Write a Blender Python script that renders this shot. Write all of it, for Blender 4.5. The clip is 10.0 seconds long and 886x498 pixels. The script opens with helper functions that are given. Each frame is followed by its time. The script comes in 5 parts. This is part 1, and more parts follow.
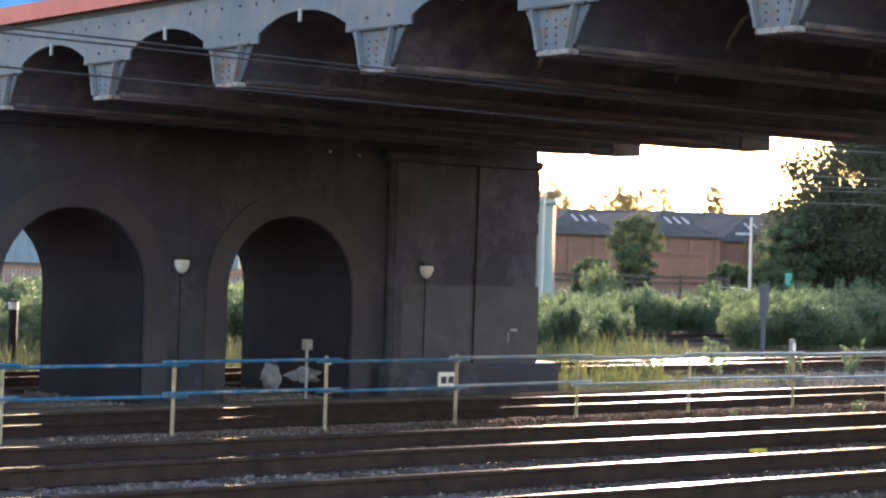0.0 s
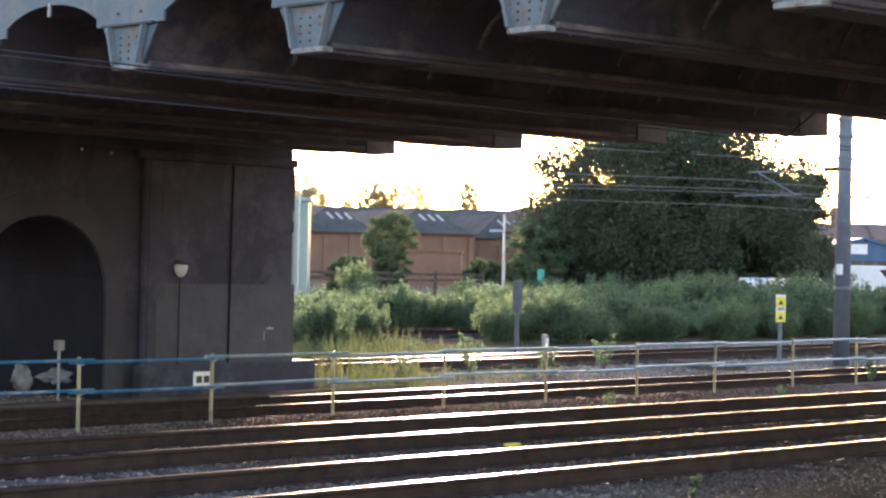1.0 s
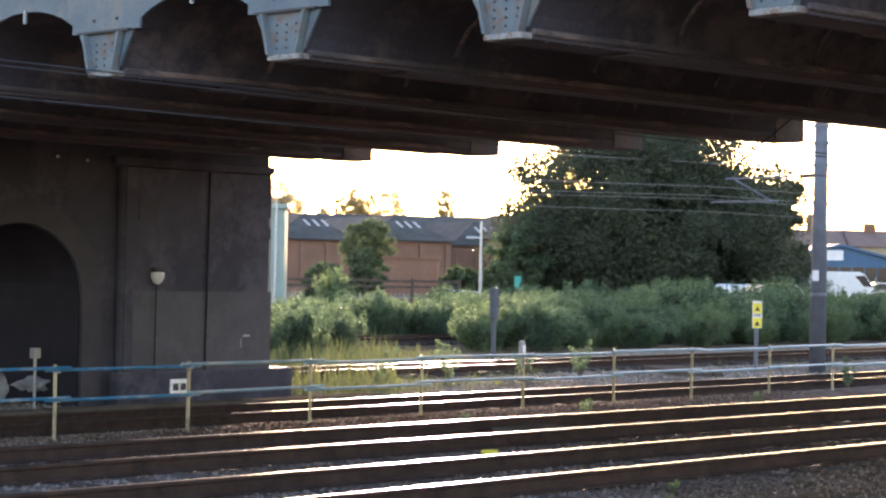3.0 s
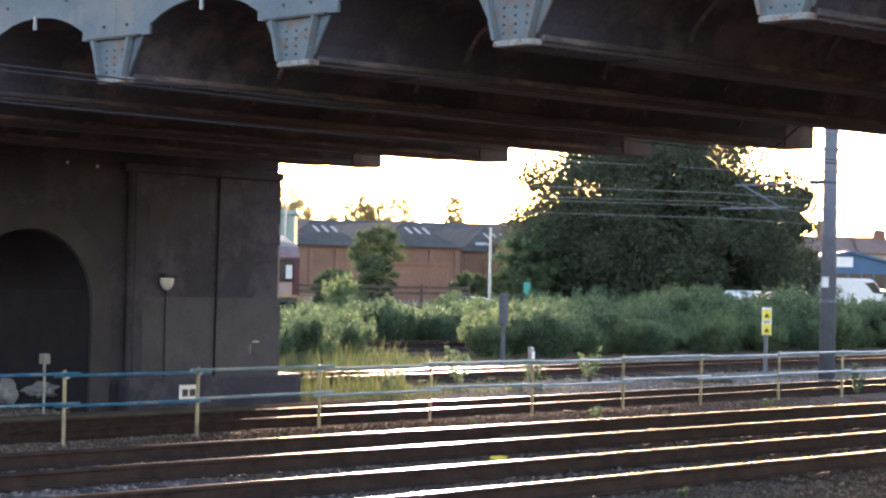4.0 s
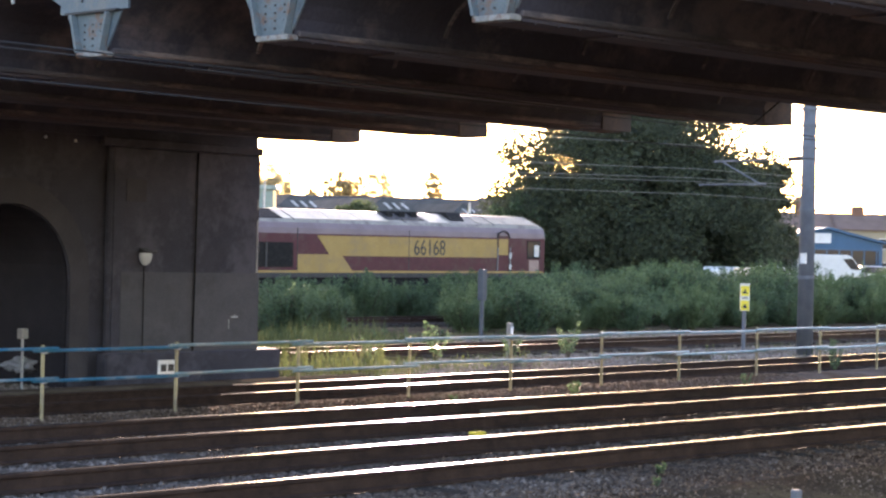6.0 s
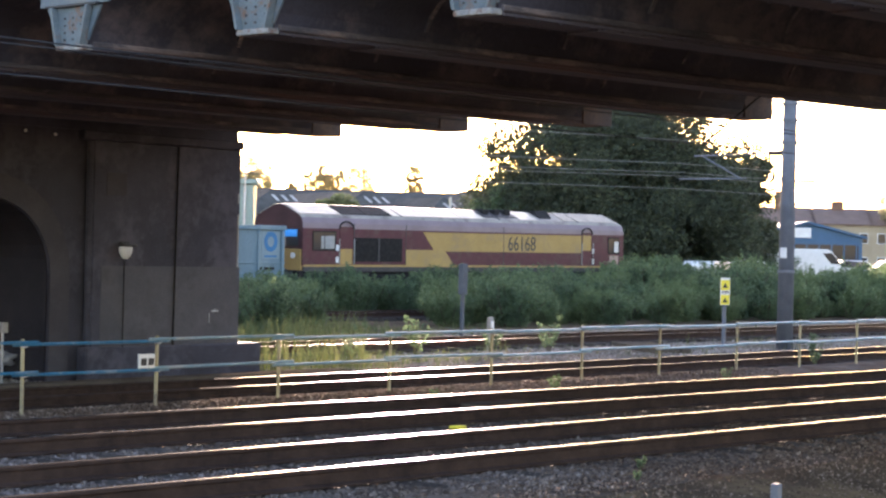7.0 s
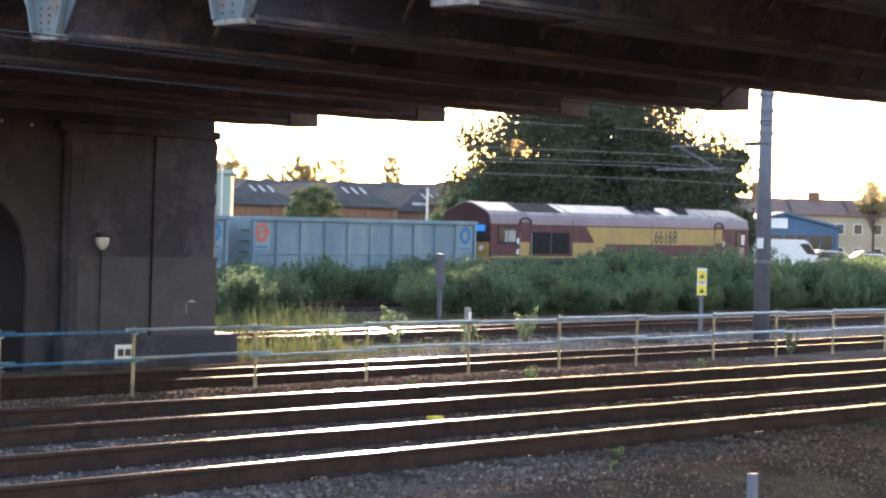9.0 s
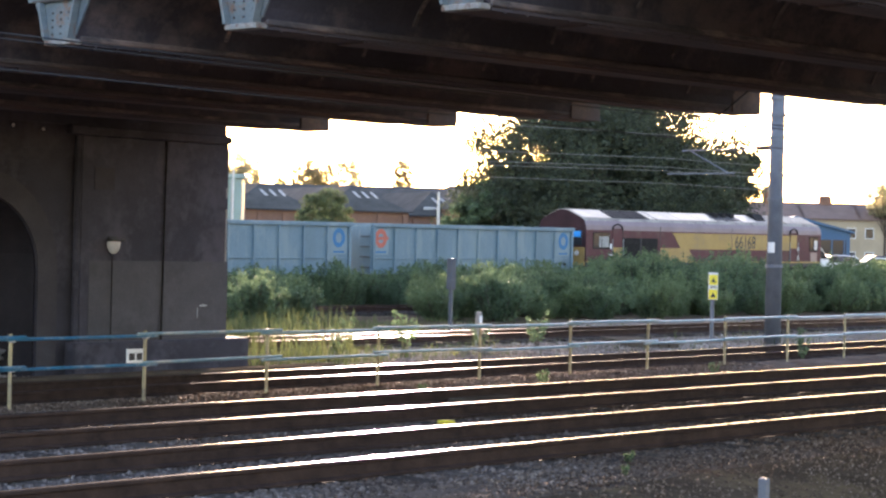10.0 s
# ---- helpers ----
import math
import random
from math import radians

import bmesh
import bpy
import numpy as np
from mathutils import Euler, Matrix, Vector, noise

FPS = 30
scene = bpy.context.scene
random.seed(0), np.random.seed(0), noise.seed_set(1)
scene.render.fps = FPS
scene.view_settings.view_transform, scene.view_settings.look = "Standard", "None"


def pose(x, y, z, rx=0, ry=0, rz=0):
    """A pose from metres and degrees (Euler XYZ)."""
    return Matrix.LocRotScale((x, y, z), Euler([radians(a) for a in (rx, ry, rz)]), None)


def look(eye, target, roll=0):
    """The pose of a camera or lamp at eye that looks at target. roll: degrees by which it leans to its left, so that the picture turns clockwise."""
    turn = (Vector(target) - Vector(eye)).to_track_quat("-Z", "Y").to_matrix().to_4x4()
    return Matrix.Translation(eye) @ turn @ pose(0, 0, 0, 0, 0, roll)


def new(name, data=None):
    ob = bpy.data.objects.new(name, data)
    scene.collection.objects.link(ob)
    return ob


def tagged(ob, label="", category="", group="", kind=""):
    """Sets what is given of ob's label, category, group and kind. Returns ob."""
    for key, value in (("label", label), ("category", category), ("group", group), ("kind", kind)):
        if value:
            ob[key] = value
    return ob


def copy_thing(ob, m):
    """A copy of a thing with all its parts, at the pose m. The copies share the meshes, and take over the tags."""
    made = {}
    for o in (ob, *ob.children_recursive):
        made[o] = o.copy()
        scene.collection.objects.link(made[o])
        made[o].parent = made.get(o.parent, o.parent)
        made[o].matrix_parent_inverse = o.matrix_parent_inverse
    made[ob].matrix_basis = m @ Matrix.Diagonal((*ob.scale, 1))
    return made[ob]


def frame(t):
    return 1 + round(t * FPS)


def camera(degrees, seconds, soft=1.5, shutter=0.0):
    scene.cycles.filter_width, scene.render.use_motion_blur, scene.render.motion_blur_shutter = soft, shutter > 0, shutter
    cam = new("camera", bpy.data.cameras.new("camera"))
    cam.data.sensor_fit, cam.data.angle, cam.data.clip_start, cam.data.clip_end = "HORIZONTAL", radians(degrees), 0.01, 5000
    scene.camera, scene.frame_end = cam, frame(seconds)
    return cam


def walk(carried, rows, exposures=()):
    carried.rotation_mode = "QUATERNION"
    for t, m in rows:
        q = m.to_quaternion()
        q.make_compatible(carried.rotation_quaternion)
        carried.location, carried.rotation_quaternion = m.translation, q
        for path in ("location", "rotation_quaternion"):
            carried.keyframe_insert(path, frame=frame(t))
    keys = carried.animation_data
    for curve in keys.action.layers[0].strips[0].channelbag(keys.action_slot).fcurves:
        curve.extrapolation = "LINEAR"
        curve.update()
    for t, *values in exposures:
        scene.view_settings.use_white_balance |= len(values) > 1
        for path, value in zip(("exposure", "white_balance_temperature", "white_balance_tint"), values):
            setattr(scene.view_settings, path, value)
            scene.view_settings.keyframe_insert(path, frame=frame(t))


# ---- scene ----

# ------------------------------------------------------------ camera
EYE = (0.0, 0.0, 2.4)
cam = camera(25.25, 10.0, soft=2.4)
# seconds, tilt, lean, heading: a hand-held phone that turns on the spot
ROWS = [
    (0.0, 90.259, -1.671, -41.263), (0.5, 90.301, -1.527, -46.369), (1.0, 90.375, -1.284, -48.338),
    (1.5, 90.429, -1.43, -48.967), (2.0, 90.442, -1.318, -49.246), (2.5, 90.545, -1.205, -49.319),
    (3.0, 90.589, -1.187, -49.006), (4.5, 90.779, -1.237, -48.706), (5.0, 90.449, -1.22, -48.797),
    (5.5, 90.19, -1.306, -49.05), (7.0, 89.91, -1.405, -49.908), (7.5, 89.874, -1.447, -50.159),
    (8.0, 89.795, -1.472, -50.317), (8.5, 89.717, -1.46, -50.451), (9.0, 89.651, -1.402, -50.567),
    (9.5, 89.631, -1.415, -50.793), (10.0, 89.766, -1.408, -50.247),
]
walk(cam, [(t, pose(*EYE, a, b, c)) for t, a, b, c in ROWS], exposures=[(0.0, 2.85, 6250, 31), (10.0, 2.85, 6250, 31)])

# ------------------------------------------------------------ world and sun
SUN_BEARING, SUN_HEIGHT = 41.4, 7.0   # degrees from +x towards +y, degrees above the horizon
world = bpy.data.worlds.new("evening_sky")
scene.world = world
world.use_nodes = True
wn = world.node_tree
sky = wn.nodes.new("ShaderNodeTexSky")
sky.sky_type = "NISHITA"
sky.sun_disc = False
sky.sun_elevation = radians(SUN_HEIGHT)
sky.sun_rotation = radians(90 - SUN_BEARING)
sky.air_density, sky.dust_density, sky.ozone_density = 1.0, 1.2, 1.0
back = wn.nodes["Background"]
back.inputs["Strength"].default_value = 0.15
wn.links.new(sky.outputs["Color"], back.inputs["Color"])
sun = new("sun", bpy.data.lights.new("sun", "SUN"))
sun.data.energy, sun.data.angle, sun.data.color = 4.5, radians(0.6), (1.0, 0.80, 0.56)
b, e = radians(SUN_BEARING), radians(SUN_HEIGHT)
sun.matrix_world = look((math.cos(b) * 50, math.sin(b) * 50, 50 * math.tan(e)), (0, 0, 0))


# ------------------------------------------------------------ materials
def nodes_of(name, rough=0.8, metal=0.0, spec=0.5):
    m = bpy.data.materials.new(name)
    m.use_nodes = True
    t = m.node_tree
    p = t.nodes["Principled BSDF"]
    p.inputs["Roughness"].default_value, p.inputs["Metallic"].default_value = rough, metal
    p.inputs["Specular IOR Level"].default_value = spec
    return m, t, p


def ramp(t, fac, stops):
    r = t.nodes.new("ShaderNodeValToRGB")
    while len(r.color_ramp.elements) < len(stops):
        r.color_ramp.elements.new(0.5)
    for el, (at_, c) in zip(r.color_ramp.elements, stops):
        el.position, el.color = at_, (*c, 1)
    t.links.new(fac, r.inputs["Fac"])
    return r.outputs["Color"]


def noise_of(t, scale, detail=6, rough=0.6, stretch=None):
    n = t.nodes.new("ShaderNodeTexNoise")
    n.inputs["Scale"].default_value, n.inputs["Detail"].default_value, n.inputs["Roughness"].default_value = scale, detail, rough
    co = t.nodes.new("ShaderNodeTexCoord")
    if stretch:
        mp = t.nodes.new("ShaderNodeMapping")
        mp.inputs["Scale"].default_value = stretch
        t.links.new(co.outputs["Object"], mp.inputs["Vector"])
        t.links.new(mp.outputs["Vector"], n.inputs["Vector"])
    else:
        t.links.new(co.outputs["Object"], n.inputs["Vector"])
    return n.outputs["Fac"]


def mixed(t, a, b_, fac, kind="MIX"):
    x = t.nodes.new("ShaderNodeMix")
    x.data_type, x.blend_type = "RGBA", kind
    t.links.new(a, x.inputs["A"])
    if isinstance(b_, tuple):
        x.inputs["B"].default_value = (*b_, 1)
    else:
        t.links.new(b_, x.inputs["B"])
    if isinstance(fac, float):
        x.inputs["Factor"].default_value = fac
    else:
        t.links.new(fac, x.inputs["Factor"])
    return x.outputs["Result"]


def bumped(t, p, height, strength, distance=0.02):
    bp = t.nodes.new("ShaderNodeBump")
    bp.inputs["Strength"].default_value, bp.inputs["Distance"].default_value = strength, distance
    t.links.new(height, bp.inputs["Height"])
    t.links.new(bp.outputs["Normal"], p.inputs["Normal"])


def surface(name, dark, light, scale=3.0, rough=0.8, metal=0.0, bump=0.3, grain=40.0, stain=None, stretch=None, spec=0.5, vary=0.0):
    """A worn surface: two colours in broad patches, fine grain, optional stain colour in blots."""
    m, t, p = nodes_of(name, rough, metal, spec)
    broad = noise_of(t, scale, 5, 0.6, stretch)
    col = ramp(t, broad, [(0.3, dark), (0.7, light)])
    fine = noise_of(t, grain, 3, 0.7)
    col = mixed(t, col, ramp(t, fine, [(0.25, (0.62, 0.62, 0.62)), (0.75, (1.25, 1.25, 1.25))]), 0.6, "MULTIPLY")
    if stain:
        blot = noise_of(t, scale * 0.7 + 0.3, 8, 0.75, stretch)
        mask = ramp(t, blot, [(0.5, (0, 0, 0)), (0.62, (1, 1, 1))])
        col = mixed(t, col, stain, mask)
    if vary:
        info = t.nodes.new("ShaderNodeObjectInfo")
        col = mixed(t, col, ramp(t, info.outputs["Random"], [(0.0, (1 - vary,) * 3), (1.0, (1 + vary,) * 3)]), 1.0, "MULTIPLY")
    t.links.new(col, p.inputs["Base Color"])
    bumped(t, p, fine, bump)
    return m


def leafy(name, dark, light, through_=0.35):
    m, t, p = nodes_of(name, 0.6, 0.0, 0.3)
    geo = t.nodes.new("ShaderNodeNewGeometry")
    col = ramp(t, geo.outputs["Random Per Island"], [(0.0, dark), (0.6, tuple((a + c) / 2 for a, c in zip(dark, light))), (1.0, light)])
    patch = noise_of(t, 0.9, 3, 0.5)
    col = mixed(t, col, ramp(t, patch, [(0.3, (0.6, 0.65, 0.6)), (0.7, (1.25, 1.2, 1.0))]), 0.8, "MULTIPLY")
    t.links.new(col, p.inputs["Base Color"])
    tr = t.nodes.new("ShaderNodeBsdfTranslucent")
    t.links.new(col, tr.inputs["Color"])
    mx = t.nodes.new("ShaderNodeMixShader")
    mx.inputs["Fac"].default_value = through_
    t.links.new(p.outputs["BSDF"], mx.inputs[1])
    t.links.new(tr.outputs["BSDF"], mx.inputs[2])
    t.links.new(mx.outputs["Shader"], t.nodes["Material Output"].inputs["Surface"])
    return m


def glassy(name, tint, rough=0.05):
    m, t, p = nodes_of(name, rough, 0.0, 0.5)
    p.inputs["Base Color"].default_value = (*tint, 1)
    return m


M_EARTH = surface("dry_trackside_earth", (0.06, 0.046, 0.034), (0.115, 0.088, 0.062), 0.8, 0.95, 0, 0.6, 22, (0.15, 0.115, 0.07), spec=0.0)
M_BALLAST = surface("ballast_bed", (0.07, 0.056, 0.047), (0.145, 0.12, 0.1), 1.2, 0.95, 0, 1.0, 18, (0.08, 0.056, 0.04), spec=0.0)
M_RAILSIDE = surface("rusty_rail_web", (0.03, 0.02, 0.017), (0.064, 0.04, 0.03), 5, 0.9, 0.0, 0.3, 60, spec=0.1)
M_RAILTOP = surface("polished_rail_head", (0.28, 0.28, 0.28), (0.38, 0.38, 0.38), 8, 0.24, 1.0, 0.004, 90)
M_RAILTOP.node_tree.nodes["Principled BSDF"].inputs["Specular Tint"].default_value = (0.5, 0.5, 0.5, 1)
M_RAILDULL = surface("duller_rail_head", (0.2, 0.195, 0.19), (0.3, 0.29, 0.28), 8, 0.33, 1.0, 0.01, 90)
M_RAILDULL.node_tree.nodes["Principled BSDF"].inputs["Specular Tint"].default_value = (0.3, 0.29, 0.28, 1)
M_SLEEPER = surface("weathered_sleeper", (0.045, 0.038, 0.033), (0.1, 0.087, 0.075), 4, 0.95, 0, 0.5, 50, vary=0.3, spec=0.03)
M_BRICK = surface("soot_blackened_engineering_brick", (0.02, 0.02, 0.029), (0.043, 0.041, 0.055), 0.9, 0.85, 0, 0.4, 30, (0.058, 0.054, 0.069), vary=0.2)
# near-black brick colour standing for the shade inside the arches
M_ARCHSHADE = surface("shade_darkened_arch_brick", (0.012, 0.011, 0.016), (0.026, 0.024, 0.031), 1.1, 0.8, 0, 0.4, 30, spec=0.2)
M_RINGBRICK = surface("brown_sooty_brick", (0.03, 0.027, 0.032), (0.056, 0.05, 0.056), 1.2, 0.85, 0, 0.4, 30)
M_PAINTBAND = surface("grey_painted_brick", (0.056, 0.055, 0.063), (0.08, 0.077, 0.085), 1.4, 0.8, 0, 0.3, 30, (0.05, 0.048, 0.054))
M_SOFFIT = surface("sooty_concrete_jack_arch", (0.028, 0.026, 0.037), (0.058, 0.052, 0.066), 0.7, 0.9, 0, 0.4, 20, (0.1, 0.078, 0.08))
M_GIRDER = surface("sooty_rusting_girder", (0.05, 0.045, 0.058), (0.1, 0.086, 0.1), 0.9, 0.8, 0.0, 0.3, 25, (0.13, 0.086, 0.08), (0.25, 3, 3))
M_LEDGE = surface("streaked_concrete_ledge", (0.05, 0.045, 0.05), (0.13, 0.11, 0.11), 1.6, 0.9, 0, 0.4, 20, (0.24, 0.18, 0.16), (0.5, 2, 2))
M_FOOT = surface("flaking_pale_and_rust_paint", (0.2, 0.21, 0.21), (0.34, 0.33, 0.31), 7, 0.8, 0, 0.4, 40, (0.16, 0.08, 0.05))
M_OUTRIGGER = surface("brown_flaking_girder_paint", (0.07, 0.052, 0.048), (0.12, 0.088, 0.075), 2.0, 0.85, 0, 0.4, 25, (0.15, 0.1, 0.075))
M_BLUESTEEL = surface("faded_pale_blue_paint", (0.08, 0.116, 0.145), (0.125, 0.165, 0.19), 1.6, 0.55, 0, 0.12, 30, (0.165, 0.17, 0.165))
M_RUSTBLUE = surface("pale_blue_paint_with_rust", (0.1, 0.137, 0.158), (0.16, 0.2, 0.215), 4, 0.6, 0, 0.25, 40, (0.17, 0.1, 0.07))
M_DARKSTEEL = surface("dirty_dark_steel", (0.03, 0.03, 0.033), (0.06, 0.056, 0.055), 3, 0.6, 0.2, 0.2, 40)
M_REDPAINT = surface("red_painted_coping", (0.5, 0.1, 0.07), (0.62, 0.15, 0.1), 2, 0.5, 0, 0.1, 30)
M_BRIGHTBLUE = surface("bright_blue_hoarding", (0.01, 0.3, 0.75), (0.015, 0.37, 0.85), 2, 0.5, 0, 0.05, 30)
M_POST = surface("weathered_yellow_post", (0.33, 0.27, 0.14), (0.46, 0.39, 0.23), 6, 0.7, 0, 0.2, 50, (0.2, 0.165, 0.12))
M_BLUETUBE = surface("blue_plastic_rail", (0.018, 0.13, 0.24), (0.03, 0.18, 0.31), 3, 0.35, 0, 0.08, 40, (0.22, 0.3, 0.36))
# paler copy of the blue tube, the sun's glint painted in
M_GLINTTUBE = surface("sun_glint_grey_blue_rail", (0.12, 0.24, 0.3), (0.2, 0.33, 0.38), 3, 0.3, 0, 0.08, 40, (0.35, 0.38, 0.38))
M_GALV = surface("galvanised_steel", (0.36, 0.37, 0.39), (0.52, 0.53, 0.54), 6, 0.42, 0.8, 0.08, 60)
M_MAST = surface("grey_mast_steel", (0.1, 0.112, 0.135), (0.155, 0.172, 0.2), 3, 0.55, 0.15, 0.15, 40)
# wire paled to paint in the sun on the open stretches
M_SUNLITCOPPER = surface("sunlit_copper_wire", (0.1, 0.105, 0.09), (0.15, 0.155, 0.135), 5, 0.6, 0.0, 0.05, 40)
M_SLATEPAINT = surface("slate_grey_paint", (0.05, 0.06, 0.075), (0.08, 0.092, 0.11), 4, 0.6, 0, 0.1, 40)
# wire darkened to paint in the shade beneath the bridge
M_SHADEDWIRE = surface("wire", (0.02, 0.02, 0.022), (0.034, 0.034, 0.037), 5, 0.8, 0.0, 0.05, 40)
M_WHITE = surface("white_paint", (0.68, 0.68, 0.66), (0.8, 0.8, 0.78), 4, 0.45, 0, 0.06, 40)
M_YELLOW = surface("yellow_sign", (0.75, 0.62, 0.04), (0.85, 0.72, 0.06), 4, 0.5, 0, 0.05, 40)
M_BLACK = surface("black_rubber_and_grime", (0.012, 0.012, 0.013), (0.03, 0.028, 0.027), 6, 0.8, 0, 0.2, 40, spec=0.15)
M_LENS = surface("clear_lamp_bowl", (0.52, 0.52, 0.52), (0.64, 0.64, 0.63), 6, 0.2, 0, 0.05, 60)
M_BAG = surface("pale_plastic_sack", (0.22, 0.23, 0.25), (0.34, 0.35, 0.37), 5, 0.5, 0, 0.5, 14)
M_MAROON = surface("maroon_locomotive_paint", (0.07, 0.02, 0.026), (0.1, 0.028, 0.036), 1.5, 0.5, 0, 0.05, 30, (0.09, 0.045, 0.042), spec=0.25)
# darker copy of the maroon, with the shade of the cab ends painted in
M_ENDSHADE = surface("shade_darkened_maroon_cab_end", (0.03, 0.013, 0.015), (0.055, 0.022, 0.024), 1.5, 0.7, 0, 0.05, 30, spec=0.2)
M_GOLD = surface("gold_locomotive_paint", (0.33, 0.215, 0.07), (0.4, 0.265, 0.09), 1.5, 0.5, 0, 0.05, 30, (0.29, 0.2, 0.09), spec=0.25)
M_ROOF = surface("grey_locomotive_roof", (0.2, 0.185, 0.165), (0.33, 0.3, 0.25), 1.2, 0.55, 0, 0.08, 30, (0.15, 0.12, 0.11), spec=0.2)
# cream that paints the sky's grazing highlight onto roof panels
M_ROOFSHEEN = surface("cream_roof_sheen", (0.4, 0.35, 0.26), (0.5, 0.44, 0.33), 1.5, 0.36, 0, 0.04, 30, (0.3, 0.26, 0.21), spec=0.5)
M_ROOFEND = surface("pale_cream_cab_roof", (0.26, 0.235, 0.19), (0.36, 0.32, 0.25), 1.5, 0.5, 0, 0.06, 30, (0.2, 0.18, 0.155), spec=0.2)
M_DATA = surface("pale_pink_panel", (0.3, 0.2, 0.17), (0.36, 0.25, 0.21), 5, 0.6, 0, 0.03, 40)
M_CANT = surface("dusty_maroon_cant_rail", (0.15, 0.105, 0.12), (0.2, 0.145, 0.16), 1.2, 0.42, 0, 0.06, 30)
M_WINDOW = glassy("dark_cab_glass", (0.03, 0.035, 0.04), 0.06)
M_BLIND = surface("pale_blind", (0.24, 0.25, 0.24), (0.32, 0.32, 0.31), 5, 0.6, 0, 0.05, 40)
M_WAGON = surface("blue_grey_wagon_paint", (0.1, 0.17, 0.208), (0.135, 0.212, 0.255), 0.9, 0.5, 0, 0.1, 25, (0.165, 0.23, 0.25), (1.4, 1.4, 0.35))
M_BOARD = surface("pale_blue_emblem_patch", (0.15, 0.225, 0.26), (0.185, 0.26, 0.29), 2, 0.5, 0, 0.05, 30)
M_RINGBLUE = surface("blue_emblem", (0.008, 0.12, 0.27), (0.012, 0.15, 0.33), 4, 0.5, 0, 0.03, 40)
M_RINGORANGE = surface("orange_emblem", (0.4, 0.09, 0.06), (0.48, 0.12, 0.08), 4, 0.5, 0, 0.03, 40)
M_WHBRICK = surface("red_brown_warehouse_brick", (0.17, 0.092, 0.06), (0.245, 0.132, 0.085), 0.4, 0.9, 0, 0.2, 8)
M_SLATE = surface("dark_slate_roof", (0.06, 0.06, 0.056), (0.1, 0.098, 0.09), 0.5, 0.95, 0, 0.3, 6, spec=0.1)
M_TILE = surface("brown_tile_roof", (0.13, 0.085, 0.065), (0.2, 0.13, 0.1), 0.5, 0.8, 0, 0.3, 6)
M_RENDER = surface("cream_render", (0.33, 0.265, 0.175), (0.41, 0.335, 0.225), 0.5, 0.85, 0, 0.1, 10)
M_SHOP = surface("blue_cladding", (0.022, 0.085, 0.17), (0.034, 0.115, 0.22), 0.6, 0.5, 0, 0.1, 8)
M_TOWER = surface("pale_green_cladding", (0.22, 0.3, 0.265), (0.28, 0.37, 0.325), 0.9, 0.5, 0, 0.06, 20)
M_TEAL = surface("teal_board", (0.02, 0.26, 0.2), (0.03, 0.33, 0.26), 4, 0.5, 0, 0.05, 40)
M_BARK = surface("bark", (0.05, 0.037, 0.026), (0.1, 0.075, 0.055), 3, 0.9, 0, 0.6, 20)
M_BUSH = leafy("buddleia_leaves", (0.055, 0.095, 0.06), (0.155, 0.225, 0.125), 0.45)
M_DULLBUSH = leafy("dull_bush_leaves", (0.06, 0.085, 0.045), (0.13, 0.17, 0.085), 0.3)
M_WILLOWY = leafy("pale_willow_leaves", (0.075, 0.12, 0.068), (0.19, 0.26, 0.13), 0.48)
M_TREE = leafy("broad_tree_leaves", (0.042, 0.055, 0.04), (0.088, 0.106, 0.06), 0.28)
# leaf colour lifted far up to paint in distance haze and backlight
M_HAZELEAF = leafy("haze_paled_far_leaves", (0.36, 0.345, 0.23), (0.56, 0.52, 0.37), 0.84)
M_GRASS = leafy("dry_grass", (0.055, 0.085, 0.035), (0.16, 0.17, 0.07), 0.3)
M_CONCRETE = surface("pale_concrete", (0.26, 0.25, 0.23), (0.38, 0.36, 0.33), 1.5, 0.9, 0, 0.3, 25)
M_KERB = surface("dirt_brown_concrete", (0.07, 0.058, 0.045), (0.13, 0.108, 0.084), 1.5, 0.95, 0, 0.4, 25, spec=0.0)
M_SKYLIGHT = surface("pale_skylight_panel", (0.4, 0.38, 0.35), (0.5, 0.47, 0.43), 2, 0.25, 0, 0.05, 20)
M_PALE = surface("dull_galvanised_pale", (0.15, 0.16, 0.17), (0.21, 0.22, 0.23), 3, 0.6, 0.2, 0.05, 40)
M_FENCEGREY = surface("grey_palisade", (0.3, 0.32, 0.33), (0.4, 0.42, 0.43), 3, 0.5, 0.4, 0.05, 40)


def stone_material(name, tones):
    m, t, p = nodes_of(name, 0.95, 0.0, 0.05)
    geo = t.nodes.new("ShaderNodeNewGeometry")
    col = ramp(t, geo.outputs["Random Per Island"], list(zip((0.0, 0.55, 0.9, 1.0), tones)))
    patch = noise_of(t, 0.35, 4, 0.6)
    col = mixed(t, col, ramp(t, patch, [(0.35, (0.7, 0.62, 0.55)), (0.65, (1.15, 1.12, 1.1))]), 1.0, "MULTIPLY")
    t.links.new(col, p.inputs["Base Color"])
    return m


M_STONE = stone_material("brown_ballast_stone", ((0.07, 0.053, 0.042), (0.145, 0.113, 0.09), (0.21, 0.17, 0.139), (0.29, 0.248, 0.206)))
# grey stone lightened: sunlight on the far gravel put into its colour
M_SUNLITSTONE = stone_material("sunlit_grey_ballast_stone", ((0.13, 0.115, 0.1), (0.23, 0.21, 0.185), (0.3, 0.28, 0.25), (0.42, 0.4, 0.37)))
M_LILACSTONE = stone_material("lilac_grey_ballast_stone", ((0.07, 0.059, 0.053), (0.13, 0.113, 0.103), (0.18, 0.16, 0.148), (0.25, 0.228, 0.21)))
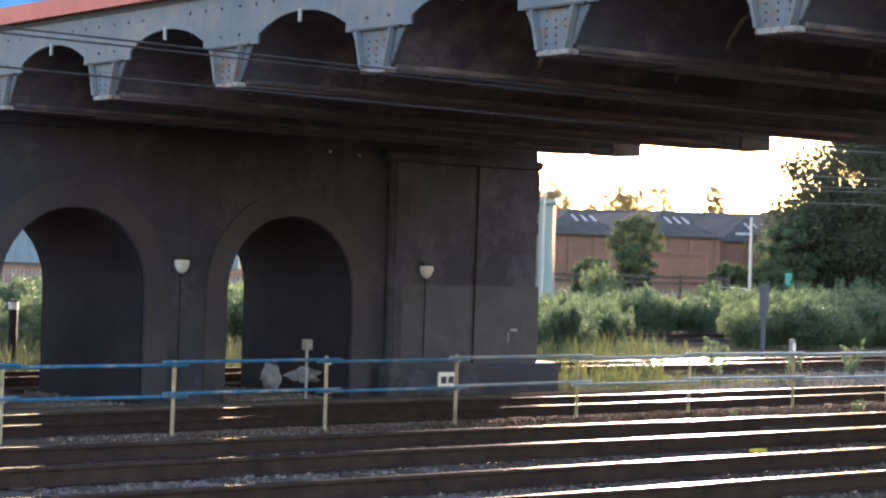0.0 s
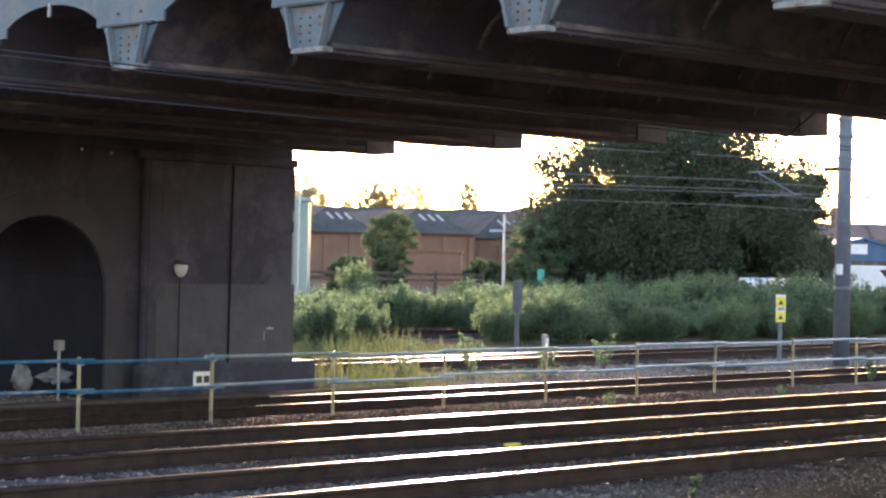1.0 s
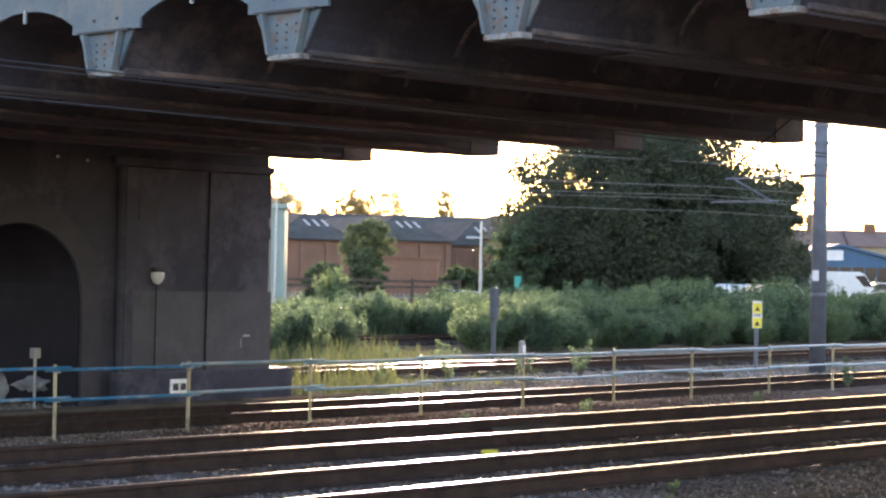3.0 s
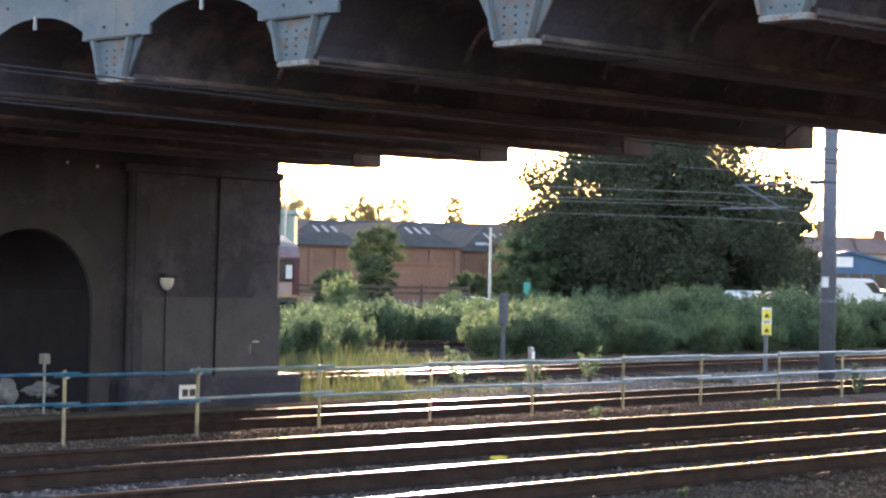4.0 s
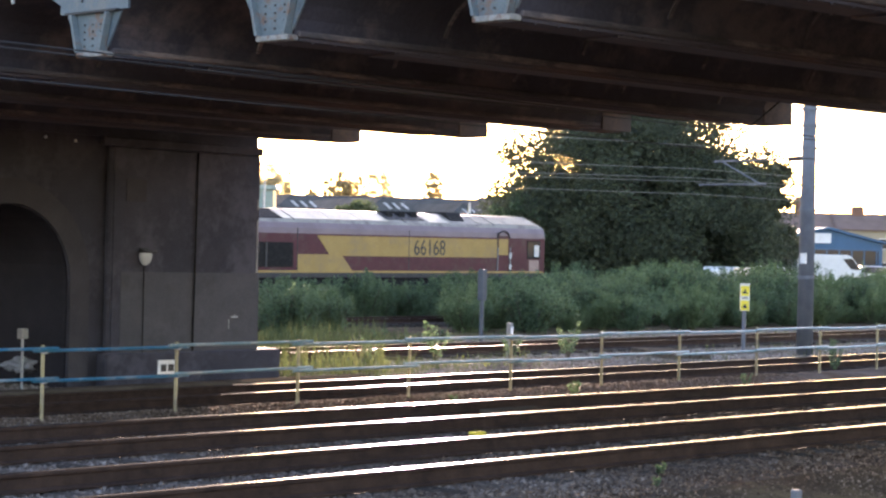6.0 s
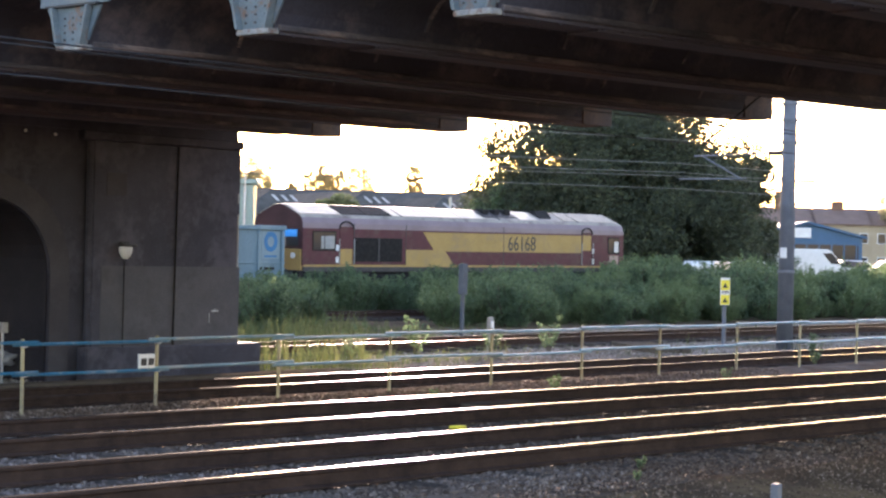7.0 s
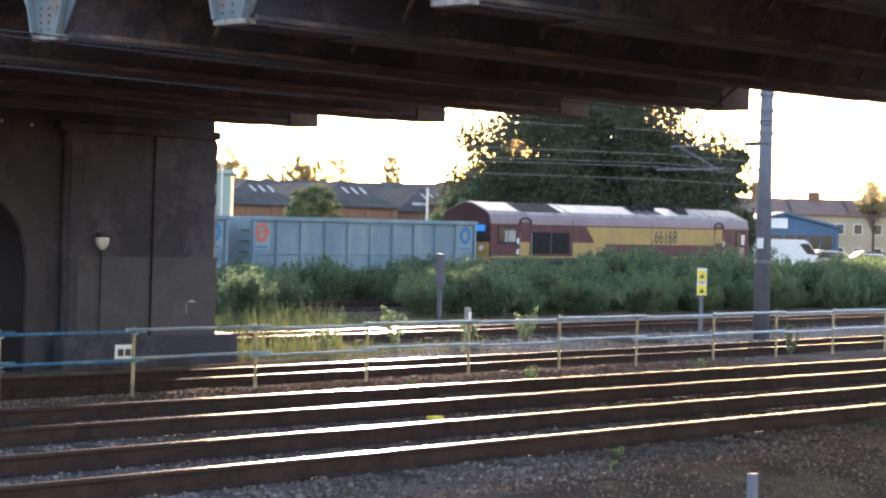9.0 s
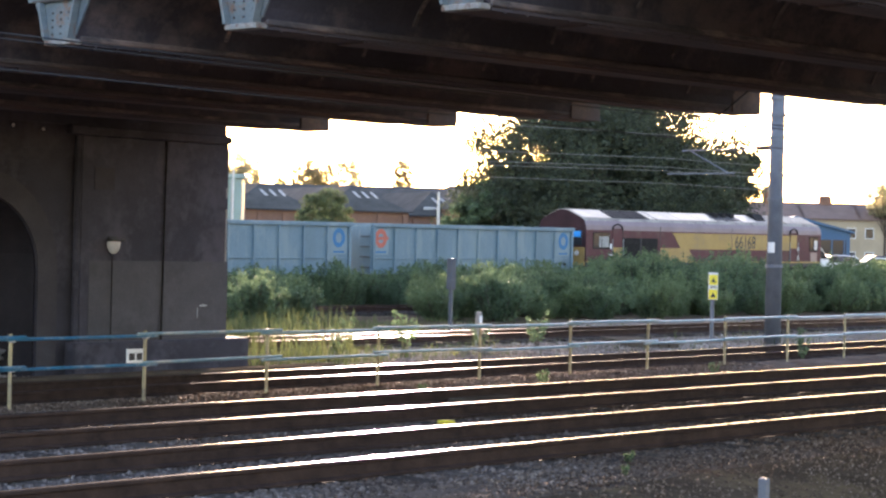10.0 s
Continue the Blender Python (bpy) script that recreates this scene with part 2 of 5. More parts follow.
# bed under it, lightened for the same sunlight
M_SUNLITBED = surface("sunlit_grey_ballast_bed", (0.12, 0.105, 0.09), (0.22, 0.2, 0.175), 1.2, 0.95, 0, 1.0, 18, (0.15, 0.115, 0.085), spec=0.0)


# ------------------------------------------------------------ building helpers
def mesh_ob(name, bm, material, parent=None, label="", smooth=False):
    me = bpy.data.meshes.new(name)
    bm.to_mesh(me)
    bm.free()
    for m in (material if isinstance(material, (list, tuple)) else [material]):
        me.materials.append(m)
    if smooth:
        for f in me.polygons:
            f.use_smooth = True
    ob = new(name, me)
    ob.parent = parent
    if label:
        ob["label"] = label
    return ob


def part(name, bm, material, parent, label="", smooth=False):
    return mesh_ob(name, bm, material, parent, label, smooth)


def thing(name, label, category, group="", kind="", at_=None):
    ob = new(name)
    ob.empty_display_size = 0.2
    if at_ is not None:
        ob.matrix_basis = at_
    return tagged(ob, label, category, group, kind)


def lone(name, bm, material, label, category, group="", kind="", smooth=False):
    return tagged(mesh_ob(name, bm, material, None, "", smooth), label, category, group, kind)


def box(bm, x0, x1, y0, y1, z0, z1, bevel=0.0, mi=0):
    r = bmesh.ops.create_cube(bm, size=1.0, matrix=Matrix.LocRotScale(((x0 + x1) / 2, (y0 + y1) / 2, (z0 + z1) / 2), None, (x1 - x0, y1 - y0, z1 - z0)))
    vs = r["verts"]
    fs = {f for v in vs for f in v.link_faces}
    for f in fs:
        f.material_index = mi
    if bevel:
        es = list({e_ for v in vs for e_ in v.link_edges})
        bmesh.ops.bevel(bm, geom=es, offset=bevel, segments=1, affect="EDGES", profile=0.5)
    return bm


def B(*a, **k):
    return box(bmesh.new(), *a, **k)


def tube(bm, a, b_, r0, r1=None, seg=10, caps=True):
    a, b_ = Vector(a), Vector(b_)
    d = b_ - a
    m = Matrix.Translation((a + b_) / 2) @ d.to_track_quat("Z", "Y").to_matrix().to_4x4()
    bmesh.ops.create_cone(bm, cap_ends=caps, segments=seg, radius1=r0, radius2=r0 if r1 is None else r1, depth=d.length, matrix=m)
    return bm


def T(*a, **k):
    return tube(bmesh.new(), *a, **k)


def prism(bm, pts, axis, lo, hi, mi=0):
    """A closed outline in the plane across axis, drawn from lo to hi."""
    def at3(p, v):
        return {"x": (v, p[0], p[1]), "y": (p[0], v, p[1]), "z": (p[0], p[1], v)}[axis]
    a = [bm.verts.new(at3(p, lo)) for p in pts]
    c = [bm.verts.new(at3(p, hi)) for p in pts]
    n = len(pts)
    made = [bm.faces.new(a), bm.faces.new(c[::-1])]
    for i in range(n):
        made.append(bm.faces.new((a[i], c[i], c[(i + 1) % n], a[(i + 1) % n])))
    for f in made:
        f.material_index = mi
    bmesh.ops.recalc_face_normals(bm, faces=made)
    return bm


def P(*a, **k):
    return prism(bmesh.new(), *a, **k)


HB = radians(40.75)


def spot(u, d, z=0.0):
    """The far side of the line, on a grid turned off the tracks: d metres out, u across."""
    return (d * math.cos(HB) + u * math.sin(HB), d * math.sin(HB) - u * math.cos(HB), z)


def spot_pose(u, d, z=0.0, turn=0.0):
    x, y, z = spot(u, d, z)
    return pose(x, y, z, 0, 0, 40.75 - 90 + turn)   # local x runs across, local y away


def ground_z(x, y):
    """Height of the earth: the near tracks lie on a low bank, the far ones lower."""
    def ease(a, b_, v):
        k = min(1, max(0, (v - a) / (b_ - a)))
        return k * k * (3 - 2 * k)
    c1, c2 = 11.5 - 0.04 * (x - 15), 14.72 - 0.045 * (x - 15)
    bank = 0.51 * ease(c1 - 4.2, c1 - 1.6, y) * (1 - ease(c2 + 1.9, 20.6, y))
    rise = 0.9 * ease(58, 110, y * 0.65 + x * 0.35)
    return bank - 0.1 + 0.1 * ease(20.5, 21.4, y) * (1 - ease(21.6, 22.4, y)) - 0.05 * (y > 22) + rise


# ------------------------------------------------------------ ground
def build_ground():
    bm = bmesh.new()
    xs = [-3000, -400, -80, -20, 0, 4] + [5 + 0.75 * i for i in range(60)] + [52 + 3 * i for i in range(30)] + [160, 220, 400, 1000, 3000]
    ys = [-3000, -300, -40, -10, 0, 4] + [5 + 0.45 * i for i in range(46)] + [26 + 1.5 * i for i in range(20)] + [58 + 4 * i for i in range(16)] + [140, 200, 400, 1000, 3000]
    grid = [[bm.verts.new((x, y, ground_z(x, y) + (noise.noise((x * 0.7, y * 0.7, 0)) * 0.025 if 4 < x < 60 and 4 < y < 60 else 0))) for y in ys] for x in xs]
    for i in range(len(xs) - 1):
        for j in range(len(ys) - 1):
            f = bm.faces.new((grid[i][j], grid[i + 1][j], grid[i + 1][j + 1], grid[i][j + 1]))
            yc = (ys[j] + ys[j + 1]) / 2
            f.material_index = 0 if not (9.6 < yc < 38 and -30 < xs[i] < 130) else 1 if yc < 22 else 2
            f.smooth = True
    lone("ground", bm, [M_EARTH, M_BALLAST, M_SUNLITBED], "brown trackside earth and ballast reaching to the horizon", "ground", kind="structure")


def scatter(name, label, seed, n, xr, yr, sizes, near, far, material):
    """Loose stones as one mesh: bent eight-sided lumps."""
    rng = np.random.default_rng(seed)
    along, y = rng.uniform(*xr, n * 3), rng.uniform(*yr, n * 3)
    keep = (y / along > near) & (y / along < far)
    along, y = along[keep][:n], y[keep][:n]
    n = len(along)
    size = rng.uniform(*sizes, n) * rng.choice([1, 1, 1, 1.5], n)
    fine = y < 11.5 - 0.04 * (along - 15) - 1.5
    size[fine] *= 0.55
    z = np.array([ground_z(a_, c) for a_, c in zip(along, y)]) + size * 0.3
    corner = np.array([(1, 0, 0), (0, 1, 0), (-1, 0, 0), (0, -1, 0), (0, 0, 1), (0, 0, -1)], float)
    v = (corner[None] + rng.normal(0, 0.22, (n, 6, 3))) * size[:, None, None] * np.array([1.35, 1.2, 0.95])
    a_ = rng.uniform(0, 6.28, n)
    ca, sa = np.cos(a_)[:, None], np.sin(a_)[:, None]
    tilt = rng.normal(0, 0.5, (n, 1))
    vx, vy, vz = v[..., 0] * ca - v[..., 1] * sa, v[..., 0] * sa + v[..., 1] * ca, v[..., 2]
    vx, vz = vx * np.cos(tilt) - vz * np.sin(tilt), vx * np.sin(tilt) + vz * np.cos(tilt)
    v = np.stack([vx + along[:, None], vy + y[:, None], vz + z[:, None]], -1).reshape(-1, 3)
    tri = np.array([(0, 1, 4), (1, 2, 4), (2, 3, 4), (3, 0, 4), (1, 0, 5), (2, 1, 5), (3, 2, 5), (0, 3, 5)])
    f = (tri[None] + 6 * np.arange(n)[:, None, None]).reshape(-1, 3)
    me = bpy.data.meshes.new(name)
    me.vertices.add(len(v)); me.loops.add(f.size); me.polygons.add(len(f))
    me.vertices.foreach_set("co", v.ravel())
    me.loops.foreach_set("vertex_index", f.ravel().astype(np.int32))
    me.polygons.foreach_set("loop_start", np.arange(0, f.size, 3, dtype=np.int32))
    me.update(calc_edges=True)
    me.materials.append(material)
    tagged(new(name, me), label, "ballast", kind="stuff")


def build_stones():
    scatter("near_ballast", "loose grey-brown ballast stones round the near tracks", 5, 120000, (12.5, 36), (7.0, 22.2), (0.011, 0.02), 0.36, 1.75, M_STONE)
    scatter("pale_ballast", "pale lilac-grey ballast stones between the near rails", 7, 70000, (6.5, 18.5), (9.6, 19.5), (0.012, 0.022), 0.6, 1.75, M_LILACSTONE)
    scatter("far_ballast", "grey ballast stones paled as sunlit round the lower tracks", 6, 60000, (12, 52), (22.2, 36.5), (0.014, 0.026), 0.45, 1.75, M_SUNLITSTONE)


# ------------------------------------------------------------ tracks
def rail_profile():
    return [(-0.07, 0), (0.07, 0), (0.07, 0.012), (0.012, 0.03), (0.012, 0.115), (0.036, 0.125), (0.036, 0.147), (0.027, 0.1575), (-0.027, 0.1575), (-0.036, 0.147), (-0.036, 0.125), (-0.012, 0.115), (-0.012, 0.03), (-0.07, 0.012)]


def rail_mesh(bm, path, top, grade=0.0):
    prof = rail_profile()
    rings = []
    for x, y in path:
        rings.append([bm.verts.new((x, y + p, top + grade * (x - 56) - 0.158 + q)) for p, q in prof])
    for r0, r1 in zip(rings, rings[1:]):
        for i in range(len(prof)):
            f = bm.faces.new((r0[i], r0[(i + 1) % len(prof)], r1[(i + 1) % len(prof)], r1[i]))
            f.material_index = 1 if i == 7 else 0
    bmesh.ops.recalc_face_normals(bm, faces=bm.faces[:])
    return bm


def build_track(name, label, centre, top, x0, x1, gauge, sleepers, grade=0.0, head=None):
    tr = thing(name, label, "railway track", "railway tracks", "structure")
    xs = [x0 + (x1 - x0) * i / 12 for i in range(13)]
    for s in (-0.5, 0.5):
        part("rail", rail_mesh(bmesh.new(), [(x, centre(x) + s * gauge) for x in xs], top, grade), [M_RAILSIDE, head or M_RAILTOP], tr)
    slope = (centre(x1) - centre(x0)) / (x1 - x0)
    bm = B(-0.125, 0.125, -1.27, 1.27, -0.15, 0, bevel=0.015)
    first = None
    for i in range(sleepers):
        x = max(x0, 4) + 0.65 * i
        if first is None:
            first = part("sleeper", bm, M_SLEEPER, tr)
            ob = first
        else:
            ob = new("sleeper", first.data)
            ob.parent = tr
        ob.matrix_basis = pose(x, centre(x) + random.uniform(-0.02, 0.02), top + grade * (x - 56) - 0.165 + random.uniform(-0.01, 0.005), 0, 0, math.degrees(math.atan(slope)) + random.uniform(-0.6, 0.6))
    return tr


# ------------------------------------------------------------ pier and bridge
PIER_Y, PIER_BACK, PIER_TOP = 27.3, 30.6, 4.284


def arch_outline(x0, x1, spring, rise, base, n=14):
    c, r = (x0 + x1) / 2, (x1 - x0) / 2
    return [(x0, base)] + [(c - r * math.cos(math.pi * i / n), spring + rise * math.sin(math.pi * i / n)) for i in range(n + 1)] + [(x1, base)]


def build_pier():
    pier = thing("bridge_pier", "soot-blackened brick bridge pier with arched openings through it", "bridge pier", kind="structure")
    openings = [(5.2, 7.85), (9.55, 12.2), (15.0 - 0.1, 17.55), (19.15, 21.85)]
    right = 26.25
    edges = [-4.0] + [v for o in openings for v in o] + [right]
    for i in range(0, len(edges), 2):
        part("pier_leg", B(edges[i], edges[i + 1], PIER_Y, PIER_BACK, -0.3, 1.75), M_BRICK, pier)
    for i, (a, c) in enumerate(openings):
        lo = edges[2 * i] if i == 0 else (openings[i - 1][1] + a) / 2
        hi = right if i == len(openings) - 1 else (c + openings[i + 1][0]) / 2
        pts = arch_outline(a, c, 1.75, 1.3, 1.75)[1:-1]
        part("spandrel_wall", P([(lo, 1.75), *pts, (hi, 1.75), (hi, PIER_TOP), (lo, PIER_TOP)], "y", PIER_Y, PIER_BACK), M_BRICK, pier)
    # pilaster at the pier's end, and its plinth
    part("pilaster", B(22.7, 26.28, PIER_Y - 0.12, PIER_BACK + 0.1, -0.3, 4.12, bevel=0.02), M_BRICK, pier)
    part("painted_band", B(22.9, 26.29, PIER_Y - 0.126, PIER_BACK + 0.11, 0.42, 1.9), M_PAINTBAND, pier, "grey paint band over old lettering")
    part("plinth", B(22.5, 26.8, PIER_Y - 0.25, PIER_BACK + 0.2, -0.3, 0.46, bevel=0.03), M_BRICK, pier)
    part("capping", B(22.42, 26.31, PIER_Y - 0.17, PIER_BACK + 0.15, 4.124, 4.284, bevel=0.02), M_BRICK, pier)
    part("drain_pipe", T((24.62, PIER_Y - 0.145, 0.46), (24.66, PIER_Y - 0.145, 4.1), 0.017, seg=8), M_BLACK, pier)
    part("edge_roll", T((22.66, PIER_Y - 0.05, 0.46), (22.66, PIER_Y - 0.05, 4.1), 0.06, seg=8), M_BRICK, pier)
    # thin added slab standing for a square patch on the brick
    part("dark_patch", B(22.98, 23.45, PIER_Y - 0.135, PIER_Y - 0.122, 3.16, 3.56, bevel=0.004), M_RINGBRICK, pier, "square patch on the pilaster")
    for x, z in ((21.25, 4.2), (21.9, 4.17)):
        bm = bmesh.new()
        bmesh.ops.create_icosphere(bm, subdivisions=2, radius=0.03, matrix=pose(x, PIER_Y - 0.02, z))
        part("insulator_knob", bm, M_WHITE, pier, "small white insulator knob")
    # added dark skin in each opening: the shade under the arch put into colour
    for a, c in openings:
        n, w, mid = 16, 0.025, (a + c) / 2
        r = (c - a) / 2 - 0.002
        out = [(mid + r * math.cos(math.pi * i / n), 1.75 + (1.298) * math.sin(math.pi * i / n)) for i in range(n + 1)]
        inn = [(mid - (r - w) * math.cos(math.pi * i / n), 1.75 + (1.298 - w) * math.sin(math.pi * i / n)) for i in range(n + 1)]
        part("arch_shade_skin", P([(mid + r, -0.2), *out, (mid - r, -0.2), (mid - r + w, -0.2), *inn, (mid + r - w, -0.2)], "y", PIER_Y + 0.05, PIER_BACK - 0.05), M_ARCHSHADE, pier, "added dark skin for the shade inside an arch")
    # brick rings round the arches
    for a, c in openings:
        n, w = 16, 0.42
        mid, r = (a + c) / 2, (c - a) / 2
        pts = [(c + w, 0.0)] + [(mid + (r + w) * math.cos(math.pi * i / n), 1.75 + (1.3 + w) * math.sin(math.pi * i / n)) for i in range(n + 1)] + [(a - w, 0.0), (a, 0.0)]
        pts += [(mid - r * math.cos(math.pi * i / n), 1.75 + 1.3 * math.sin(math.pi * i / n)) for i in range(n + 1)] + [(c, 0.0)]
        part("arch_ring", P(pts, "y", PIER_Y - 0.035, PIER_Y - 0.002), M_RINGBRICK, pier, "browner brick ring round an arch")
    return pier


def build_pier_lamp(x, group):
    lamp = thing("wall_lamp", "white bulkhead lamp with a clear bowl on the dark pier", "wall lamp", group)
    y = PIER_Y - (0.13 if x > 22.6 else 0.0)
    part("backplate", B(x - 0.1, x + 0.1, y - 0.05, y, 2.1, 2.34, bevel=0.015), M_DARKSTEEL, lamp)
    part("hood", B(x - 0.16, x + 0.16, y - 0.2, y - 0.052, 2.25, 2.3, bevel=0.015), M_DARKSTEEL, lamp, "dark metal hood")
    bm = bmesh.new()
    bmesh.ops.create_uvsphere(bm, u_segments=14, v_segments=8, radius=0.15)
    for v in bm.verts:
        v.co = Vector((v.co.x * 0.95, v.co.y * 0.7 - 0.06, v.co.z * (1.35 if v.co.z < 0 else 0.35)))
        v.co += Vector((x, y, 2.22))
    part("bowl", bm, M_LENS, lamp, smooth=True)
    part("conduit", T((x, y - 0.03, 0.0), (x, y - 0.03, 2.1), 0.012, seg=8), M_BLACK, lamp)


FASCIA_X, FAR_X, FLANGE_Z, BAY, GRADE_Z = 14.3, 27.1, 4.49, 2.92, 0.0115
GIRDERS = [17.55 + BAY * k for k in range(-5, 6)]


def bridged(bm):
    """Lays a piece drawn square and level onto the bridge: the cross girders fan a little, and the deck falls towards the pier."""
    for v in bm.verts:
        far = 16.38 + 3.09 * (v.co.y - 17.55) / BAY
        v.co.y += (far - v.co.y) * (v.co.x - FASCIA_X) / (FAR_X - FASCIA_X)
        v.co.z -= GRADE_Z * (v.co.y - 17.5)
    return bm


def build_bridge():
    br = thing("road_bridge", "sooty steel and concrete road bridge with pale blue fascia", "bridge", kind="structure")
    x0, x1, n = FASCIA_X + 0.06, FAR_X, 16
    for y in GIRDERS:
        # tapered pale bracket on the fascia
        part("bracket", bridged(P([(y - 0.3, 4.985), (y + 0.3, 4.985), (y + 0.2, 4.55), (y - 0.2, 4.55)], "x", FASCIA_X, FASCIA_X + 0.04)), M_RUSTBLUE, br)
        part("bracket_foot", bridged(B(FASCIA_X - 0.05, FASCIA_X + 0.1, y - 0.235, y + 0.235, FLANGE_Z, 4.55, bevel=0.01)), M_FOOT, br, "rusted bracket foot")
        for s in (-1, 1):
            part("bracket_rib", bridged(P([(y + s * 0.31 - 0.018, 4.985), (y + s * 0.31 + 0.018, 4.985), (y + s * 0.2 + 0.018, 4.553), (y + s * 0.2 - 0.018, 4.553)], "x", FASCIA_X - 0.08, FASCIA_X - 0.002)), M_RUSTBLUE, br)
            # triangular plate between the bracket and the arch
            part("web_plate", bridged(P([(y + s * 0.335, 4.985), (y + s * 0.47, 4.985), (y + s * 0.25, 4.6), (y + s * 0.23, 4.6)], "x", FASCIA_X + 0.005, FASCIA_X + 0.03)), M_BLUESTEEL, br)
        bm = bmesh.new()
        for s in (-0.14, 0.0, 0.14):
            for z in (4.62, 4.7, 4.78, 4.86):
                tube(bm, (FASCIA_X - 0.012, y + s, z), (FASCIA_X, y + s, z), 0.013, seg=6)
        tagged(part("rivet_field", bridged(bm), M_DARKSTEEL, br), kind="stuff")
        # bottom flange: two riveted plates, with the web above
        bm = bmesh.new()
        box(bm, x0 + 0.05, x1, y - 0.23, y + 0.23, FLANGE_Z, FLANGE_Z + 0.03)
        box(bm, x0 + 1.4, x1 - 1.2, y - 0.19, y + 0.19, FLANGE_Z - 0.028, FLANGE_Z - 0.001)
        part("bottom_flange", bridged(bm), M_GIRDER, br)
        part("web", bridged(B(x0 + 0.05, x1 - 0.1, y - 0.16, y + 0.16, FLANGE_Z + 0.031, 4.7)), M_GIRDER, br)
        for s in (-1, 1):
            part("springing_ledge", bridged(B(x0 + 0.02, x1 - 0.75, y + s * 0.215 - 0.05, y + s * 0.215 + 0.05, FLANGE_Z + 0.034, FLANGE_Z + 0.1, bevel=0.015)), M_LEDGE, br, "paler streaked ledge at the foot of a jack arch")
        bm = bmesh.new()
        for i in range(42):
            for s in (-0.205, 0.205):
                tube(bm, (x0 + 0.25 + 0.3 * i, y + s, FLANGE_Z - 0.014), (x0 + 0.25 + 0.3 * i, y + s, FLANGE_Z), 0.02, seg=5)
        tagged(part("flange_rivets", bridged(bm), M_GIRDER, br), kind="stuff")
        # deeper bracket under the far footway
        part("outrigger", bridged(P([(x1 - 0.72, FLANGE_Z - 0.002), (x1, FLANGE_Z - 0.002), (x1, 4.98), (x1 - 0.72, 4.98)], "y", y - 0.26, y + 0.26)), M_OUTRIGGER, br, "brown painted outrigger under the far footway")
        # jack arch between this girder and the next
        lo, hi = y + 0.23, y + BAY - 0.23
        rim = [(lo + (hi - lo) * (0.5 - 0.5 * math.cos(math.pi * i / n)), 4.555 + 0.79 * math.sin(math.pi * i / n)) for i in range(n + 1)]
        part("jack_arch", bridged(P([(y + 0.17, 4.56), *rim, (y + BAY - 0.17, 4.56), (y + BAY - 0.17, 5.55), (y + 0.17, 5.55)], "x", FASCIA_X + 0.045, x1 - 0.74)), M_SOFFIT, br)
        bm = bmesh.new()
        for i in range(5):
            xj = FASCIA_X + 2.1 + 2.2 * i
            inner = [(p + (y + BAY / 2 - p) * 0.012, q - 0.012) for p, q in rim]
            prism(bm, rim[1:-1] + inner[1:-1][::-1], "x", xj, xj + 0.05)
        part("shutter_joint", bridged(bm), M_LEDGE, br)
        # pale blue fascia plate, cut round the arch
        top = [p for p in rim if p[1] > 5.02]
        part("fascia_plate", bridged(P([(y, 5.007), (top[0][0], 5.007), *top, (top[-1][0], 5.007), (y + BAY - 0.004, 5.007), (y + BAY - 0.004, 5.652), (y, 5.652)], "x", FASCIA_X, FASCIA_X + 0.03)), M_BLUESTEEL, br, "pale blue riveted fascia plate")
        # dark strip stands for the shadow line at the plate's bottom edge
        part("edge_shadow_strip", bridged(B(FASCIA_X - 0.05, FASCIA_X - 0.002, y - 0.45, y + 0.45, 4.987, 5.012)), M_DARKSTEEL, br, "dark strip for the shadow under the fascia plate")
        part("hanger", bridged(B(FASCIA_X - 0.03, FASCIA_X - 0.002, y + 1.44, y + 1.475, 5.2, 5.36)), M_FENCEGREY, br)
        bm = bmesh.new()
        for s in (0.2, 0.55, 0.9, 2.02, 2.37, 2.72):
            for z in (5.14, 5.5):
                if z > 5.3 or s in (0.2, 2.72):
                    tube(bm, (FASCIA_X - 0.015, y + s, z), (FASCIA_X, y + s, z), 0.018, seg=6)
        tagged(part("rivet_row", bridged(bm), M_DARKSTEEL, br), kind="stuff")
    y0, y1 = GIRDERS[0] - 1, GIRDERS[-1] + BAY
    part("lower_flange", bridged(B(FASCIA_X - 0.02, FASCIA_X + 0.3, y0, y1, 5.656, 5.722)), M_DARKSTEEL, br)
    part("coping", bridged(B(FASCIA_X - 0.14, FASCIA_X + 0.3, y0, y1, 5.726, 5.97)), M_REDPAINT, br, "red painted coping strip")
    part("hoarding", bridged(B(FASCIA_X - 0.02, FASCIA_X + 0.1, y0, y1, 5.974, 7.3)), M_BRIGHTBLUE, br, "bright blue parapet hoarding")
    part("road_deck", bridged(B(FASCIA_X + 0.31, FAR_X - 0.3, y0, y1, 5.56, 5.95)), M_SOFFIT, br)
    part("footway_slab", bridged(B(FAR_X - 0.7, FAR_X, y0, y1, 4.99, 5.3)), M_SOFFIT, br)
    part("far_parapet", bridged(B(FAR_X - 0.2, FAR_X, y0, y1, 5.304, 6.9)), M_GIRDER, br)
    part("bearing_beam", B(8, 26.27, PIER_Y - 0.04, PIER_BACK, 4.288, 4.58), M_BRICK, br)
    return br


# ------------------------------------------------------------ handrail fence
POSTS = [1.4, 4.0, 6.6, 9.2, 11.75, 14.2, 16.7, 19.08, 21.6, 24.12, 26.79, 29.47, 32.0, 34.84, 37.38, 39.9, 42.4, 45.0, 47.6, 50.2, 52.8, 55.4]


